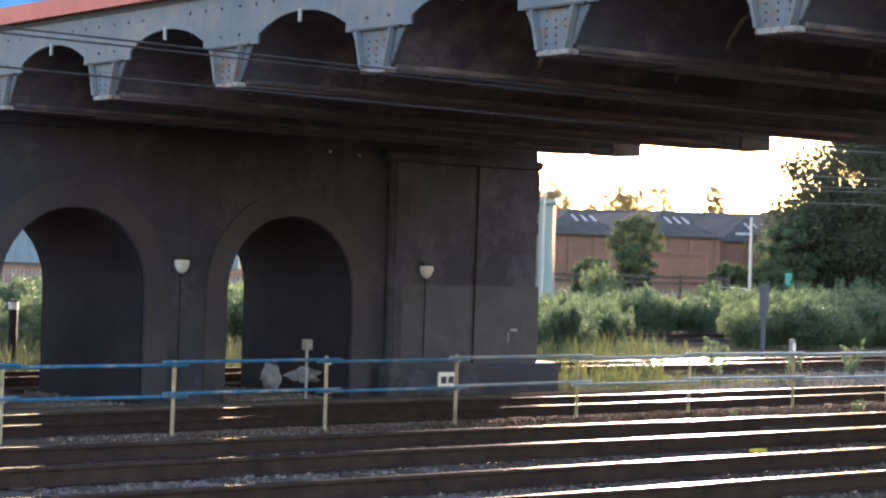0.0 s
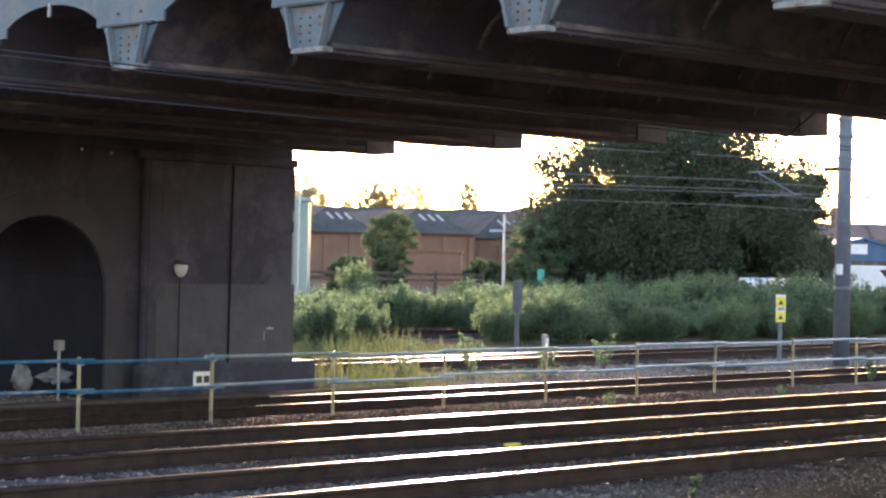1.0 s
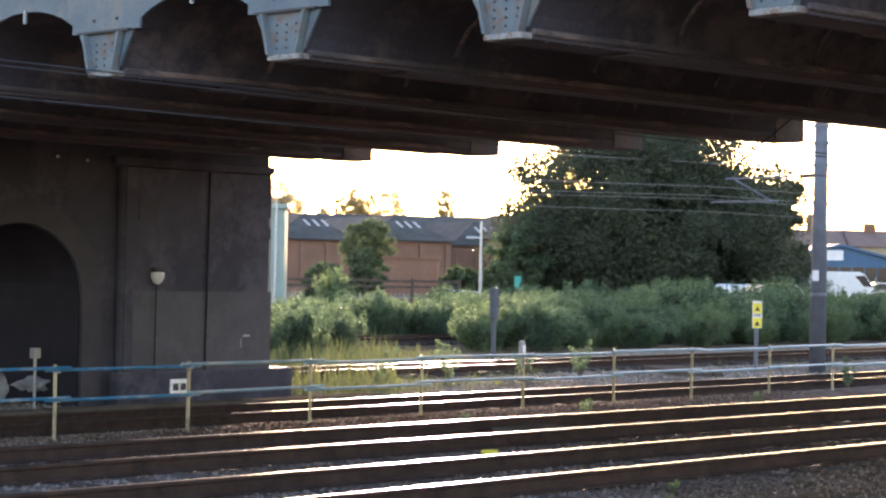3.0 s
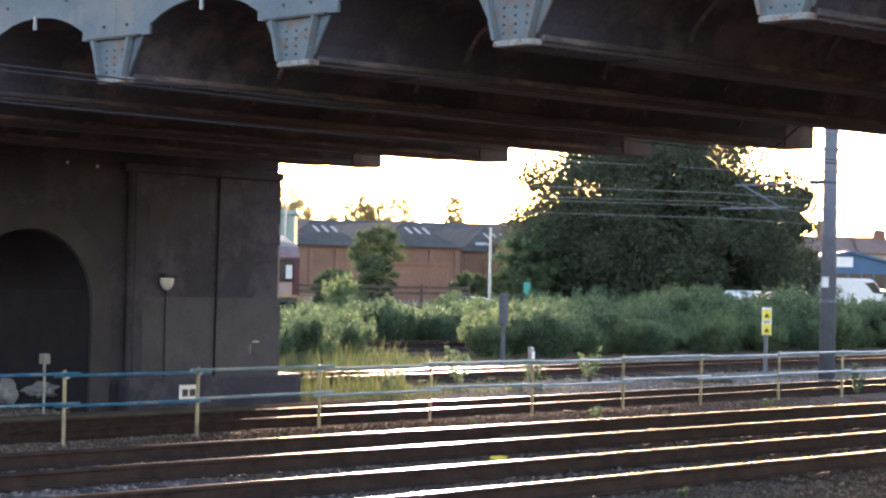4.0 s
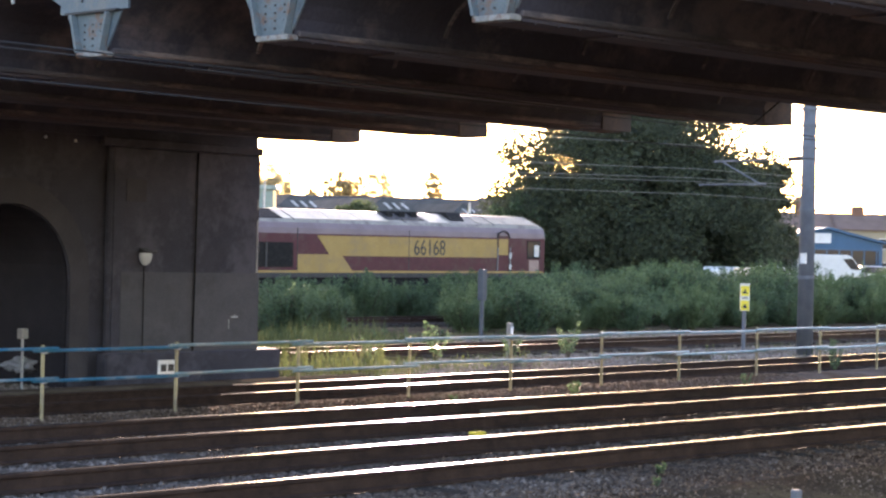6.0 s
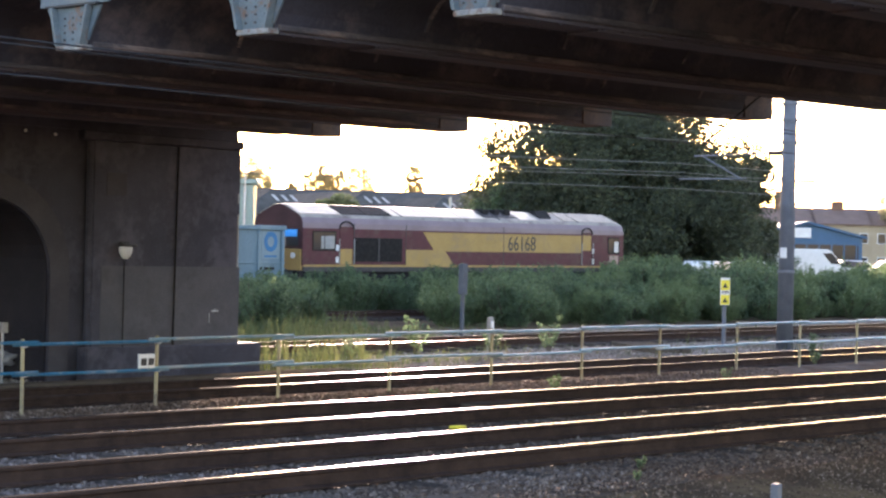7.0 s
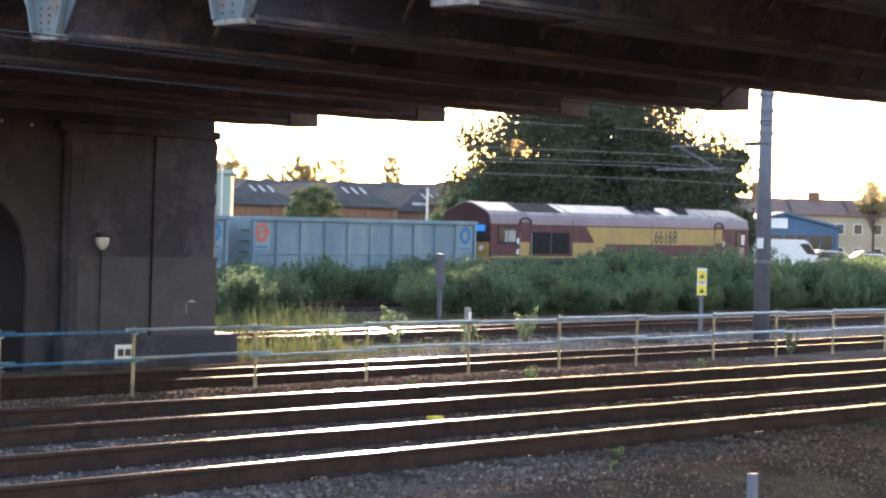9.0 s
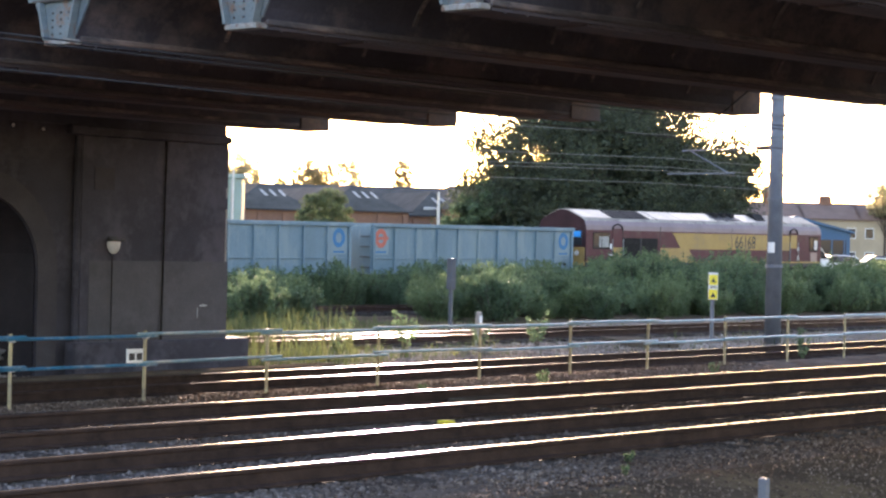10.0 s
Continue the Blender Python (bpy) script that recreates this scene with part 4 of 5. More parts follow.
def build_plants():
    rng = np.random.default_rng(11)
    kinds = [bush_model(21, M_BUSH, "dense green buddleia bush beside the line"), bush_model(22, M_BUSH, "dark green bush among the trackside scrub"), bush_model(23, M_WILLOWY, "pale green willowy bush beside the line"), bush_model(24, M_WILLOWY, "feathery pale bush with upright stems")]
    used = [False] * 4
    spots = []
    for row, (y0, hmin, hmax, step) in enumerate(((39.8, 0.8, 1.2, 1.2), (41.6, 1.1, 1.5, 1.1), (43.3, 1.15, 1.55, 1.35), (47.6, 1.2, 1.6, 1.3), (48.9, 1.15, 1.5, 1.6), (58.0, 1.2, 1.6, 1.5))):
        x = 23.0 + row * 0.6 + (18.0 if row == 0 else 0)
        while x < min(2.02 * y0, 100):
            spots.append((x + rng.uniform(-0.4, 0.4), y0 + rng.uniform(-0.7, 0.7), rng.uniform(hmin, hmax) * (0.92 if x / y0 < 1.1 else 1.02 if x / y0 < 1.45 else 1.2) * float(rng.choice([0.68, 0.9, 1.0, 1.2]))))
            x += step * rng.uniform(0.75, 1.25)
    for x, y, h in spots:
        sparse = x / y < 1.05 and rng.random() < 0.12
        if sparse or (y < 46 and (1.055 < x / y < 1.19 or abs(x - 1.02 * y) < 0.6)):
            continue
        k = int(rng.choice(4, p=[0.36, 0.24, 0.22, 0.18]))
        m = pose(x, y, -0.15, 0, 0, rng.uniform(0, 360))
        w = h * rng.uniform(0.85, 1.15)
        ob = kinds[k] if not used[k] else copy_thing(kinds[k], m)
        used[k] = True
        ob.matrix_basis = m
        ob.scale = (w, w, h)
    # dark bush against the end of the pier
    b0 = bush_model(31, M_BUSH, "dark rounded bush behind the pier's end")
    b0.matrix_basis = pose(39.0, 39.2, -0.15)
    b0.scale = (1.35, 1.35, 1.35)
    sap = copy_thing(kinds[3], spot_pose(-5.2, 88, 0.1))
    sap.scale = (1.3, 1.3, 2.0)
    tagged(sap, "tall pale sapling standing above the bushes")
    for k, x, y, w, h in ((0, 63.2, 42.6, 1.75, 2.1), (1, 69.6, 42.4, 1.5, 1.95), (2, 82.0, 43.0, 1.6, 1.9)):
        mound = copy_thing(kinds[k], pose(x, y, -0.15, 0, 0, 70 * k))
        mound.scale = (w, w, h)
        tagged(mound, "tall rounded bush rising above the trackside scrub")
    # tall dry grass beyond the lower track
    lists = ([], [])
    for _ in range(52000):
        x, y = rng.uniform(18, 62), rng.uniform(26.0, 30.2) if rng.random() < 0.4 else rng.uniform(32.9, 40)
        thin = min(1.0, max(0.0, (x / y - 0.98) * 3.0)) + (0.45 if noise.noise((x * 0.55, y * 0.55, 3.0)) < 0.02 else 0.0)
        if rng.random() < thin * 0.93:
            continue
        if y < 31 and 14 < x < 27:
            continue
        h, a = rng.uniform(0.1, 0.4) * float(rng.choice([0.7, 1.0, 1.0, 1.6])) * (1.2 if x / y < 1.1 else 0.55), rng.uniform(0, 6.28)
        dx, dy, lean = 0.009 * math.cos(a), 0.009 * math.sin(a), rng.normal(0, 0.3) * h
        n = len(lists[0])
        lists[0].extend([(x - dx, y - dy, -0.15), (x + dx, y + dy, -0.15), (x + dx * 0.5 + lean, y + dy * 0.5, -0.15 + h), (x - dx * 0.5 + lean, y - dy * 0.5, -0.15 + h)])
        lists[1].append((n, n + 1, n + 2, n + 3))
    tagged(from_lists("dry_grass", lists, M_GRASS), "tall dry yellow-green grass between the tracks", "grass", kind="stuff")
    # the big broad tree
    big = tree_model(41, M_TREE, 13.5, 9.5, -5.0, "large dark broad-crowned tree behind the line", 520, 560, 0.09, clump=(0.1, 0.25), gaps=-0.04)
    big.matrix_basis = pose(*spot(11.3, 112, 0.2))
    lobe = tree_model(42, M_TREE, 8.6, 2.6, 3.6, "smaller tree standing beside the large tree", 44, 190, 0.1)
    lobe.matrix_basis = pose(*spot(18.1, 113, 0.2))
    low = tree_model(43, M_TREE, 5.6, 3.0, 0.3, "low dark tree beside the large tree", 80, 300, 0.11)
    low.matrix_basis = pose(*spot(19.0, 118, 0.2))
    left = tree_model(44, M_BUSH, 5.6, 2.4, 0.4, "low leafy tree at the foot of the large tree", 60, 260, 0.1)
    left.matrix_basis = pose(*spot(4.2, 108, 0.2))
    # trees on the skyline, haze and backlight painted into their pale leaves
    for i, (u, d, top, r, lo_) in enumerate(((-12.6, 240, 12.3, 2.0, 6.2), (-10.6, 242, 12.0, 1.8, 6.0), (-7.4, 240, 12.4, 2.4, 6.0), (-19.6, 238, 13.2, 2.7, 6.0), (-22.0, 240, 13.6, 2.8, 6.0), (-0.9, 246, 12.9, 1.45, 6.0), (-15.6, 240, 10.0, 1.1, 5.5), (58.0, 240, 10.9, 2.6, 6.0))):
        tr = tree_model(60 + i, M_HAZELEAF, top, r, lo_, "slender poplar on the skyline" if r == 1.45 else "distant tree lit from behind on the skyline", 110, 110, 0.1, "far_tree", "trees on the skyline", (0.14, 0.26), tall_k=1.3)
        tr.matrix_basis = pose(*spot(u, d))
    # rounded bushes before the warehouses
    for i, (u, d, top, r, low_) in enumerate(((-5.0, 116, 5.3, 1.75, 1.5), (-6.5, 102, 2.6, 1.1, 0.2), (-4.4, 101, 3.3, 1.25, 0.2), (0.5, 104, 2.6, 1.2, 0.2), (2.6, 104, 2.9, 1.2, 0.2), (-6.6, 100, 2.4, 1.0, 0.2), (3.6, 106, 3.2, 1.3, 0.2))):
        bsh = tree_model(80 + i, M_DULLBUSH, top, r, low_, "rounded green bush in front of the warehouses", 90, 150, 0.07, "round_bush", "bushes before the warehouses", (0.15, 0.27))
        bsh.matrix_basis = pose(*spot(u, d, 0.2))


build_plants()


# ------------------------------------------------------------ masts, signs and wires
def build_mast():
    m = thing("catenary_mast", "tall grey tubular steel catenary mast", "mast")
    x, y = 46.5, 27.1
    part("pole", T((x, y, -0.2), (x, y, 9.6), 0.22, 0.17, seg=18), M_MAST, m, smooth=True)
    for z in (1.9, 3.7, 5.35, 5.95, 6.4):
        part("collar", T((x, y, z), (x, y, z + 0.08), 0.235, seg=18), M_MAST, m)
    part("number_plate", B(x - 0.28, x - 0.2, y - 0.12, y + 0.04, 2.3, 2.58), M_WHITE, m, "small white plate")
    part("bracket_arm", T((x, y, 4.35), (x + 0.4, y - 0.6, 4.38), 0.035, seg=8), M_GALV, m)
    part("cantilever_tube", T((x, y, 5.12), (x + 0.6, y + 3.4, 5.1), 0.021, seg=8), M_MAST, m)
    part("cantilever_stay", T((x + 0.55, y + 3.1, 5.1), (x + 0.35, y + 1.7, 4.45), 0.021, seg=8), M_MAST, m)
    part("registration_arm", T((x + 0.3, y + 1.5, 4.45), (x + 0.8, y + 4.0, 4.46), 0.021, seg=8), M_MAST, m)
    part("insulator", T((x, y + 0.2, 5.12), (x + 0.1, y + 0.65, 5.12), 0.07, seg=10), M_DARKSTEEL, m)


def build_wires():
    for i, (a, c) in enumerate((((10, 31.8, 4.0), (46.2, 30.4, 4.85)), ((10, 31.8, 3.7), (46.2, 30.4, 4.6)), ((10, 31.8, 3.62), (46.2, 30.4, 4.5)), ((10, 31.0, 3.5), (46.2, 30.4, 4.15)), ((10, 31.0, 4.7), (46.2, 30.4, 5.5)))):
        bm = bmesh.new()
        a, c = Vector(a), Vector(c)
        far = c + (c - a) * 1.2
        far.z = c.z
        tube(bm, a, c, 0.009, seg=5)
        tube(bm, c, far, 0.009, seg=5)
        lone("overhead_wire", bm, M_SUNLITCOPPER, "thin overhead line wire above the far tracks", "wire", "overhead wires")
    line = thing("overhead_line", "overhead line with its contact wire running beneath the bridge", "wire", "overhead wires")
    for n_, z in (("catenary_wire", 4.2), ("auxiliary_wire", 4.15), ("contact_wire", 3.87)):
        part(n_, T((-25, 14.7, z), (60, 14.7, z), 0.009, seg=5), M_SHADEDWIRE, line)
    for x in (22.9,):
        part("hanger", T((x, 14.7, 3.86), (x, 13.76, 4.54), 0.012, seg=6), M_SHADEDWIRE, line)


def build_yellow_sign():
    s = thing("warning_sign", "yellow and white trackside warning sign on a grey post", "sign")
    x, y = 46.2, 28.82
    part("post", T((x, y, -0.2), (x, y, 1.0), 0.055, seg=10), M_MAST, s)
    R = pose(x, y, 0, 0, 0, -49)
    def plate(name, x0, x1, y0, y1, z0, z1, m, label=""):
        ob = part(name, B(x0, x1, y0, y1, z0, z1), m, s, label)
        ob.matrix_basis = R
        return ob
    plate("board", -0.13, 0.13, -0.08, -0.055, 0.98, 1.72, M_WHITE, "white sign board")
    plate("yellow_panel", -0.12, 0.12, -0.086, -0.081, 1.38, 1.66, M_YELLOW)
    plate("yellow_panel", -0.12, 0.12, -0.086, -0.081, 0.99, 1.26, M_YELLOW)
    for z in (1.3, 1.34):
        plate("text_bar", -0.09, 0.09, -0.087, -0.081, z, z + 0.02, M_DARKSTEEL)
    for z in (1.5, 1.1):
        ob = part("triangle", P([(-0.07, z - 0.05), (0.07, z - 0.05), (0, z + 0.08)], "y", -0.092, -0.087), M_DARKSTEEL, s)
        ob.matrix_basis = R


def build_small_trackside():
    # plate sign on the handrail
    x = 19.02
    s = thing("fence_sign", "small white notice fixed to the handrail", "sign")
    part("board", B(x - 0.36, x - 0.06, 21.28, 21.3, 0.56, 0.76), M_WHITE, s)
    for k in range(2):
        part("text_bar", B(x - 0.32 + 0.14 * k, x - 0.22 + 0.14 * k, 21.27, 21.279, 0.6, 0.7), M_DARKSTEEL, s)
    # grey signal post with a box head
    d = thing("signal_post", "short dark grey signal post with a box head", "signal")
    part("post", T((42.6, 35.1, -0.3), (42.6, 35.1, 1.9), 0.06, seg=10), M_SLATEPAINT, d)
    part("head", B(42.5, 42.7, 35.0, 35.2, 1.05, 1.92, bevel=0.02), M_SLATEPAINT, d)
    # pale marker stake
    k = thing("marker_stake", "weathered pale concrete marker stake", "marker post")
    part("stake", B(37.5, 37.64, 30.0, 30.12, -0.3, 0.7, bevel=0.02), M_CONCRETE, k)
    part("plate", B(37.52, 37.62, 29.985, 29.998, 0.4, 0.6), M_WHITE, k)
    # marker with a pale band seen through the arch
    p = thing("banded_post", "dark post with a pale reflective band", "marker post")
    part("post", T((20.0, 36.0, -0.3), (20.0, 36.0, 1.3), 0.09, seg=10), M_BLACK, p)
    part("band", T((20.0, 36.0, 1.1), (20.0, 36.0, 1.25), 0.1, seg=10), M_WHITE, p)
    # stub post in the foreground
    lone("stub_post", B(13.1, 13.17, 7.66, 7.73, -0.3, 0.66, bevel=0.01), M_MAST, "short grey steel stub post in the cess", "marker post")
    # timber foot crossing between the lower tracks
    cr = thing("foot_crossing", "brown weathered timber foot crossing between the lower tracks", "crossing", at_=pose(41.3, 27.3, 0, 0, 0, -39))
    for i in range(4):
        part("board", B(-0.55 + 0.28 * i, -0.3 + 0.28 * i, 0, 3.4, -0.2, -0.02, bevel=0.01), M_KERB, cr)
    # yellow marker and pale board between the near tracks
    lone("sleeper_board", B(18.5, 19.5, 14.75, 15.25, 0.44, 0.5, bevel=0.01), M_KERB, "dusty brown concrete trough lid beside the track", "trough lid")
    lone("yellow_marker", B(16.34, 16.52, 13.5, 13.62, 0.4, 0.47, bevel=0.015), M_YELLOW, "small yellow marker block on the ballast", "marker")
    # sacks and a small box on a stake within the arch
    for x, y, r, h in ((20.78, 28.2, 0.16, 0.2), (21.4, 27.95, 0.22, 0.12), (21.2, 28.0, 0.16, 0.07)):
        bm = bmesh.new()
        bmesh.ops.create_icosphere(bm, subdivisions=3, radius=1)
        for v in bm.verts:
            k_ = 1 + 0.75 * noise.noise(v.co * 1.6 + Vector((x * 3, y, 0))) + 0.25 * noise.noise(v.co * 5)
            v.co = Vector((x + v.co.x * r * k_, y + v.co.y * r * k_, max(0, 0.12 + v.co.z * h * k_ + 0.12)))
        lone("sack", bm, M_BAG, "crumpled pale plastic sack dumped in the arch", "sack", "sacks in the arch", smooth=True)
    bx = thing("stake_box", "small grey box on a stake in the arch", "marker post")
    part("stake", T((21.15, 27.65, -0.2), (21.15, 27.65, 0.75), 0.025, seg=8), M_GALV, bx)
    part("box", B(21.08, 21.22, 27.58, 27.72, 0.72, 0.9, bevel=0.01), M_CONCRETE, bx)


    # white paint marks on the pier's end
    for x0, x1, z0, z1 in ((25.58, 25.76, 1.06, 1.09), (25.52, 25.535, 0.85, 1.04), (25.66, 25.68, 1.09, 1.12)):
        lone("paint_mark", B(x0, x1, PIER_Y - 0.134, PIER_Y - 0.127, z0, z1), M_FENCEGREY, "small white paint mark on the pier's end", "marking", "paint marks on the pier")
    for x0, z0, z1 in ((26.24, 1.9, 2.9), (26.24, 3.1, 3.3)):
        lone("paint_mark", B(x0 - 0.03, x0, PIER_Y - 0.128, PIER_Y - 0.121, z0, z1), M_CONCRETE, "pale chipped edge on the pier's corner", "marking", "paint marks on the pier")


# ------------------------------------------------------------ buildings and vehicles beyond
def gabled(name, label, m, w, deep, eave, ridge, wall_m, roof_m, along="x", base=0.0, category="building", group=""):
    """A plain gabled building; the ridge runs along local x or y."""
    h = thing(name, label, category, group, at_=m)
    if along == "x":
        part("wall", P([(0, base), (deep, base), (deep, eave), (deep / 2, ridge), (0, eave)], "x", -w / 2, w / 2), wall_m, h)
        for s in (0, 1):
            y0, y1 = (-0.3, deep / 2) if s == 0 else (deep / 2, deep + 0.3)
            k = (ridge - eave) / (deep / 2)
            za, zb = (eave - 0.3 * k, ridge) if s == 0 else (ridge, eave - 0.3 * k)
            part("roof", P([(y0, za + 0.02), (y1, zb + 0.02), (y1, zb + 0.18), (y0, za + 0.18)], "x", -w / 2 - 0.2, w / 2 + 0.2), roof_m, h)
    else:
        part("wall", P([(-w / 2, base), (w / 2, base), (w / 2, eave), (0, ridge), (-w / 2, eave)], "y", 0, deep), wall_m, h)
        for s in (-1, 1):
            k = (ridge - eave) / (w / 2)
            pts = [(s * (w / 2 + 0.3), eave - 0.3 * k + 0.02), (0, ridge + 0.02), (0, ridge + 0.2), (s * (w / 2 + 0.3), eave - 0.3 * k + 0.2)]
            part("roof", P(pts, "y", -0.3, deep + 0.3), roof_m, h)
    return h


def build_buildings():
    # warehouses: two long sheds with low slate roofs, and a gabled end
    for label, u, d, w, deep, eave, ridge, turn in (("brick warehouse bay with a hipped slate roof", -13.6, 196, 9.0, 30, 5.1, 7.8, 22), ("brick warehouse bay with skylights in a slate roof", -4.4, 200, 9.4, 30, 5.2, 7.9, 22), ("brick warehouse bay behind the street lamp", 3.6, 212, 7.6, 24, 5.0, 7.7, 22), ("tall dark hipped shed beside the large tree", 10.6, 206, 8.4, 20, 5.8, 8.6, 22), ("long rear brick warehouse range", -8.0, 224, 44, 14, 6.2, 8.6, 0)):
        h = thing("warehouse", label, "warehouse", "warehouses", at_=spot_pose(u, d, 0, turn))
        part("wall", B(-w / 2, w / 2, 0, deep, -1, eave), M_WHBRICK, h)
        hip = min(w, deep) * 0.42
        o = 0.35
        ends = ((0, hip), (0, deep - hip)) if w < deep else ((-w / 2 + hip, deep / 2), (w / 2 - hip, deep / 2))
        bm = bmesh.new()
        low = [bm.verts.new(p) for p in ((-w / 2 - o, -o, eave), (w / 2 + o, -o, eave), (w / 2 + o, deep + o, eave), (-w / 2 - o, deep + o, eave))]
        up = [bm.verts.new((*e_, ridge)) for e_ in ends]
        if w < deep:
            quads = ((low[0], low[1], up[0]), (low[1], low[2], up[1], up[0]), (low[2], low[3], up[1]), (low[3], low[0], up[0], up[1]))
        else:
            quads = ((low[0], low[1], up[1], up[0]), (low[1], low[2], up[1]), (low[2], low[3], up[0], up[1]), (low[3], low[0], up[0]))
        for q in quads:
            bm.faces.new(q)
        bm.faces.new(low[::-1])
        bmesh.ops.recalc_face_normals(bm, faces=bm.faces[:])
        part("roof", bm, M_SLATE, h)
        part("gutter", B(-w / 2 - o, w / 2 + o, -o - 0.12, -o, eave - 0.05, eave + 0.1), M_DARKSTEEL, h)
        if w < deep:
            slope = (ridge - eave) / (w / 2 + o)
            for i in range(6):
                y = 4.5 + 3.4 * i
                part("side_skylight", P([(1.2, ridge - 1.2 * slope + 0.03), (2.9, ridge - 2.9 * slope + 0.03), (2.9, ridge - 2.9 * slope + 0.1), (1.2, ridge - 1.2 * slope + 0.1)], "y", y, y + 1.0), M_SKYLIGHT, h, "pale roof skylight")
            rise = (ridge - eave) / (hip + o)
            for i in range(3):
                xs_ = -0.5 + 0.95 * i
                bm = bmesh.new()
                q = [bm.verts.new((xs_ + dx_ + k_, -o + f_ * (hip + o), eave + f_ * (hip + o) * rise + 0.05)) for dx_, k_, f_ in ((0, 0.35, 0.5), (0.28, 0.35, 0.5), (0.28, 0, 0.72), (0, 0, 0.72))]
                top_ = bmesh.ops.extrude_face_region(bm, geom=[bm.faces.new(q)])
                for v in [g for g in top_["geom"] if isinstance(g, bmesh.types.BMVert)]:
                    v.co.z += 0.05
                bmesh.ops.recalc_face_normals(bm, faces=bm.faces[:])
                part("skylight", bm, M_SKYLIGHT, h, "pale roof skylight")
            for i in range(4):
                x = -w / 2 + 0.3 + (w - 1) * i / 3
                part("buttress", B(x, x + 0.4, -0.22, 0, -1, eave - 0.3), M_WHBRICK, h)
    # low brick store
    s = thing("brick_store", "low flat-roofed brick store behind the bushes", "shed", at_=spot_pose(-2.3, 112))
    part("wall", B(-1.55, 1.55, 0, 4, -0.5, 2.95), M_WHBRICK, s)
    part("roof", B(-1.65, 1.65, -0.1, 4.1, 2.95, 3.08), M_WHBRICK, s)
    # pale green tower beyond the pier
    t = thing("control_tower", "pale green clad column with a flat overhanging cap", "tower", at_=spot_pose(-7.95, 85))
    part("shaft", B(-0.75, 0.75, 0, 1.6, -0.5, 4.85, bevel=0.03), M_TOWER, t)
    part("cap", B(-0.9, 0.9, -0.15, 1.75, 4.85, 5.06, bevel=0.03), M_TOWER, t)
    part("pipe", T((0.35, -0.1, 0), (0.35, -0.1, 4.8), 0.05, seg=8), M_GALV, t)
    for z in (1.2, 3.3):
        part("vent", B(-0.5, 0.0, -0.03, 0, z, z + 0.35), M_DARKSTEEL, t)
    # thin pole in front of the tower
    p = thing("thin_pole", "thin grey lighting pole near the pier", "pole", at_=spot_pose(-7.49, 84))
    part("pole", T((0, 0, -0.2), (0, 0, 5.7), 0.055, 0.04, seg=8), M_GALV, p)
    # street lamp
    l = thing("street_lamp", "grey street lamp with one short arm", "street lamp", at_=spot_pose(1.4, 95))
    part("pole", T((0, 0, 0), (0, 0, 4.75), 0.09, 0.06, seg=8), M_GALV, l)
    arm = part("arm", T((0, 0, 3.9), (-0.3, 0, 4.0), 0.04, seg=6), M_GALV, l)
    part("lamp_head", B(-0.72, -0.2, -0.14, 0.14, 3.88, 4.02, bevel=0.03), M_FENCEGREY, arm)
    # blue shop with a white sign
    h = gabled("shop_unit", "blue clad trade unit with a white sign board", spot_pose(29.4, 150), 8.4, 14, 3.75, 4.75, M_SHOP, M_SHOP, "y", 0, "shop")
    part("sign_board", B(-1.35, 0.25, -0.12, -0.02, 3.7, 4.45), M_WHITE, h, "blank white sign board")
    part("shopfront", B(-3.9, 3.9, -0.06, 0, 0.6, 3.2), M_WINDOW, h, "dark shopfront glazing")
    for i in range(9):
        part("mullion", B(-3.9 + 0.95 * i, -3.8 + 0.95 * i, -0.1, -0.06, 0.6, 3.2), M_SHOP, h)
    # terraced houses
    for i, u in enumerate((44.5, 51.5, 58.5)):
        hh = gabled("terraced_house", "cream terraced house with a brown tiled roof", spot_pose(u, 240), 7.0, 9, 6.2, 8.1, M_RENDER, M_TILE, "x", 0, "house", "terraced houses")
        ch = part("chimney", B(-0.7 + 0.0, 0.7, 3.8, 5.0, 7.6, 10.2 - 1.1 * (i > 0), bevel=0.03), M_WHBRICK, hh)
        for sx in (-0.35, 0.0, 0.35):
            part("chimney_pot", T((sx, 4.4, 8.8), (sx, 4.4, 10.6 - 1.1 * (i > 0)), 0.13, 0.1, seg=8), M_WHBRICK, ch)
        for wx in (-2.4, 0, 2.4):
            for wz in (1.0, 3.9):
                wdw = part("window", B(wx - 0.55, wx + 0.55, -0.05, 0.0, wz, wz + 1.3), M_WHITE, hh)
                part("pane", B(wx - 0.47, wx + 0.47, -0.07, -0.05, wz + 0.08, wz + 1.22), M_WINDOW, wdw)
    low = gabled("low_store", "turquoise-fronted low shop beside the blue unit", spot_pose(24.6, 150), 3.4, 8, 2.8, 3.2, M_TOWER, M_SHOP, "x", 0, "shop")
    part("fascia", B(-1.6, 1.6, -0.1, 0, 2.3, 2.7), M_BRIGHTBLUE, low)


def build_palisade():
    f = thing("palisade_fence", "grey steel palisade fence beyond the running line", "fence", kind="structure", at_=spot_pose(0, 100))
    for i in range(2):
        part("rail", B(-40, 24, 0.02, 0.06, 0.35 + 0.55 * i, 0.41 + 0.55 * i), M_PALE, f)
    bm = B(-0.035, 0.035, -0.01, 0.02, 0, 1.15)
    first = part("pale", bm, M_PALE, f)
    for i in range(290):
        ob = first if i == 0 else new("pale", first.data)
        ob.parent = f
        ob.matrix_basis = pose(-40 + 0.22 * i, 0, 0)


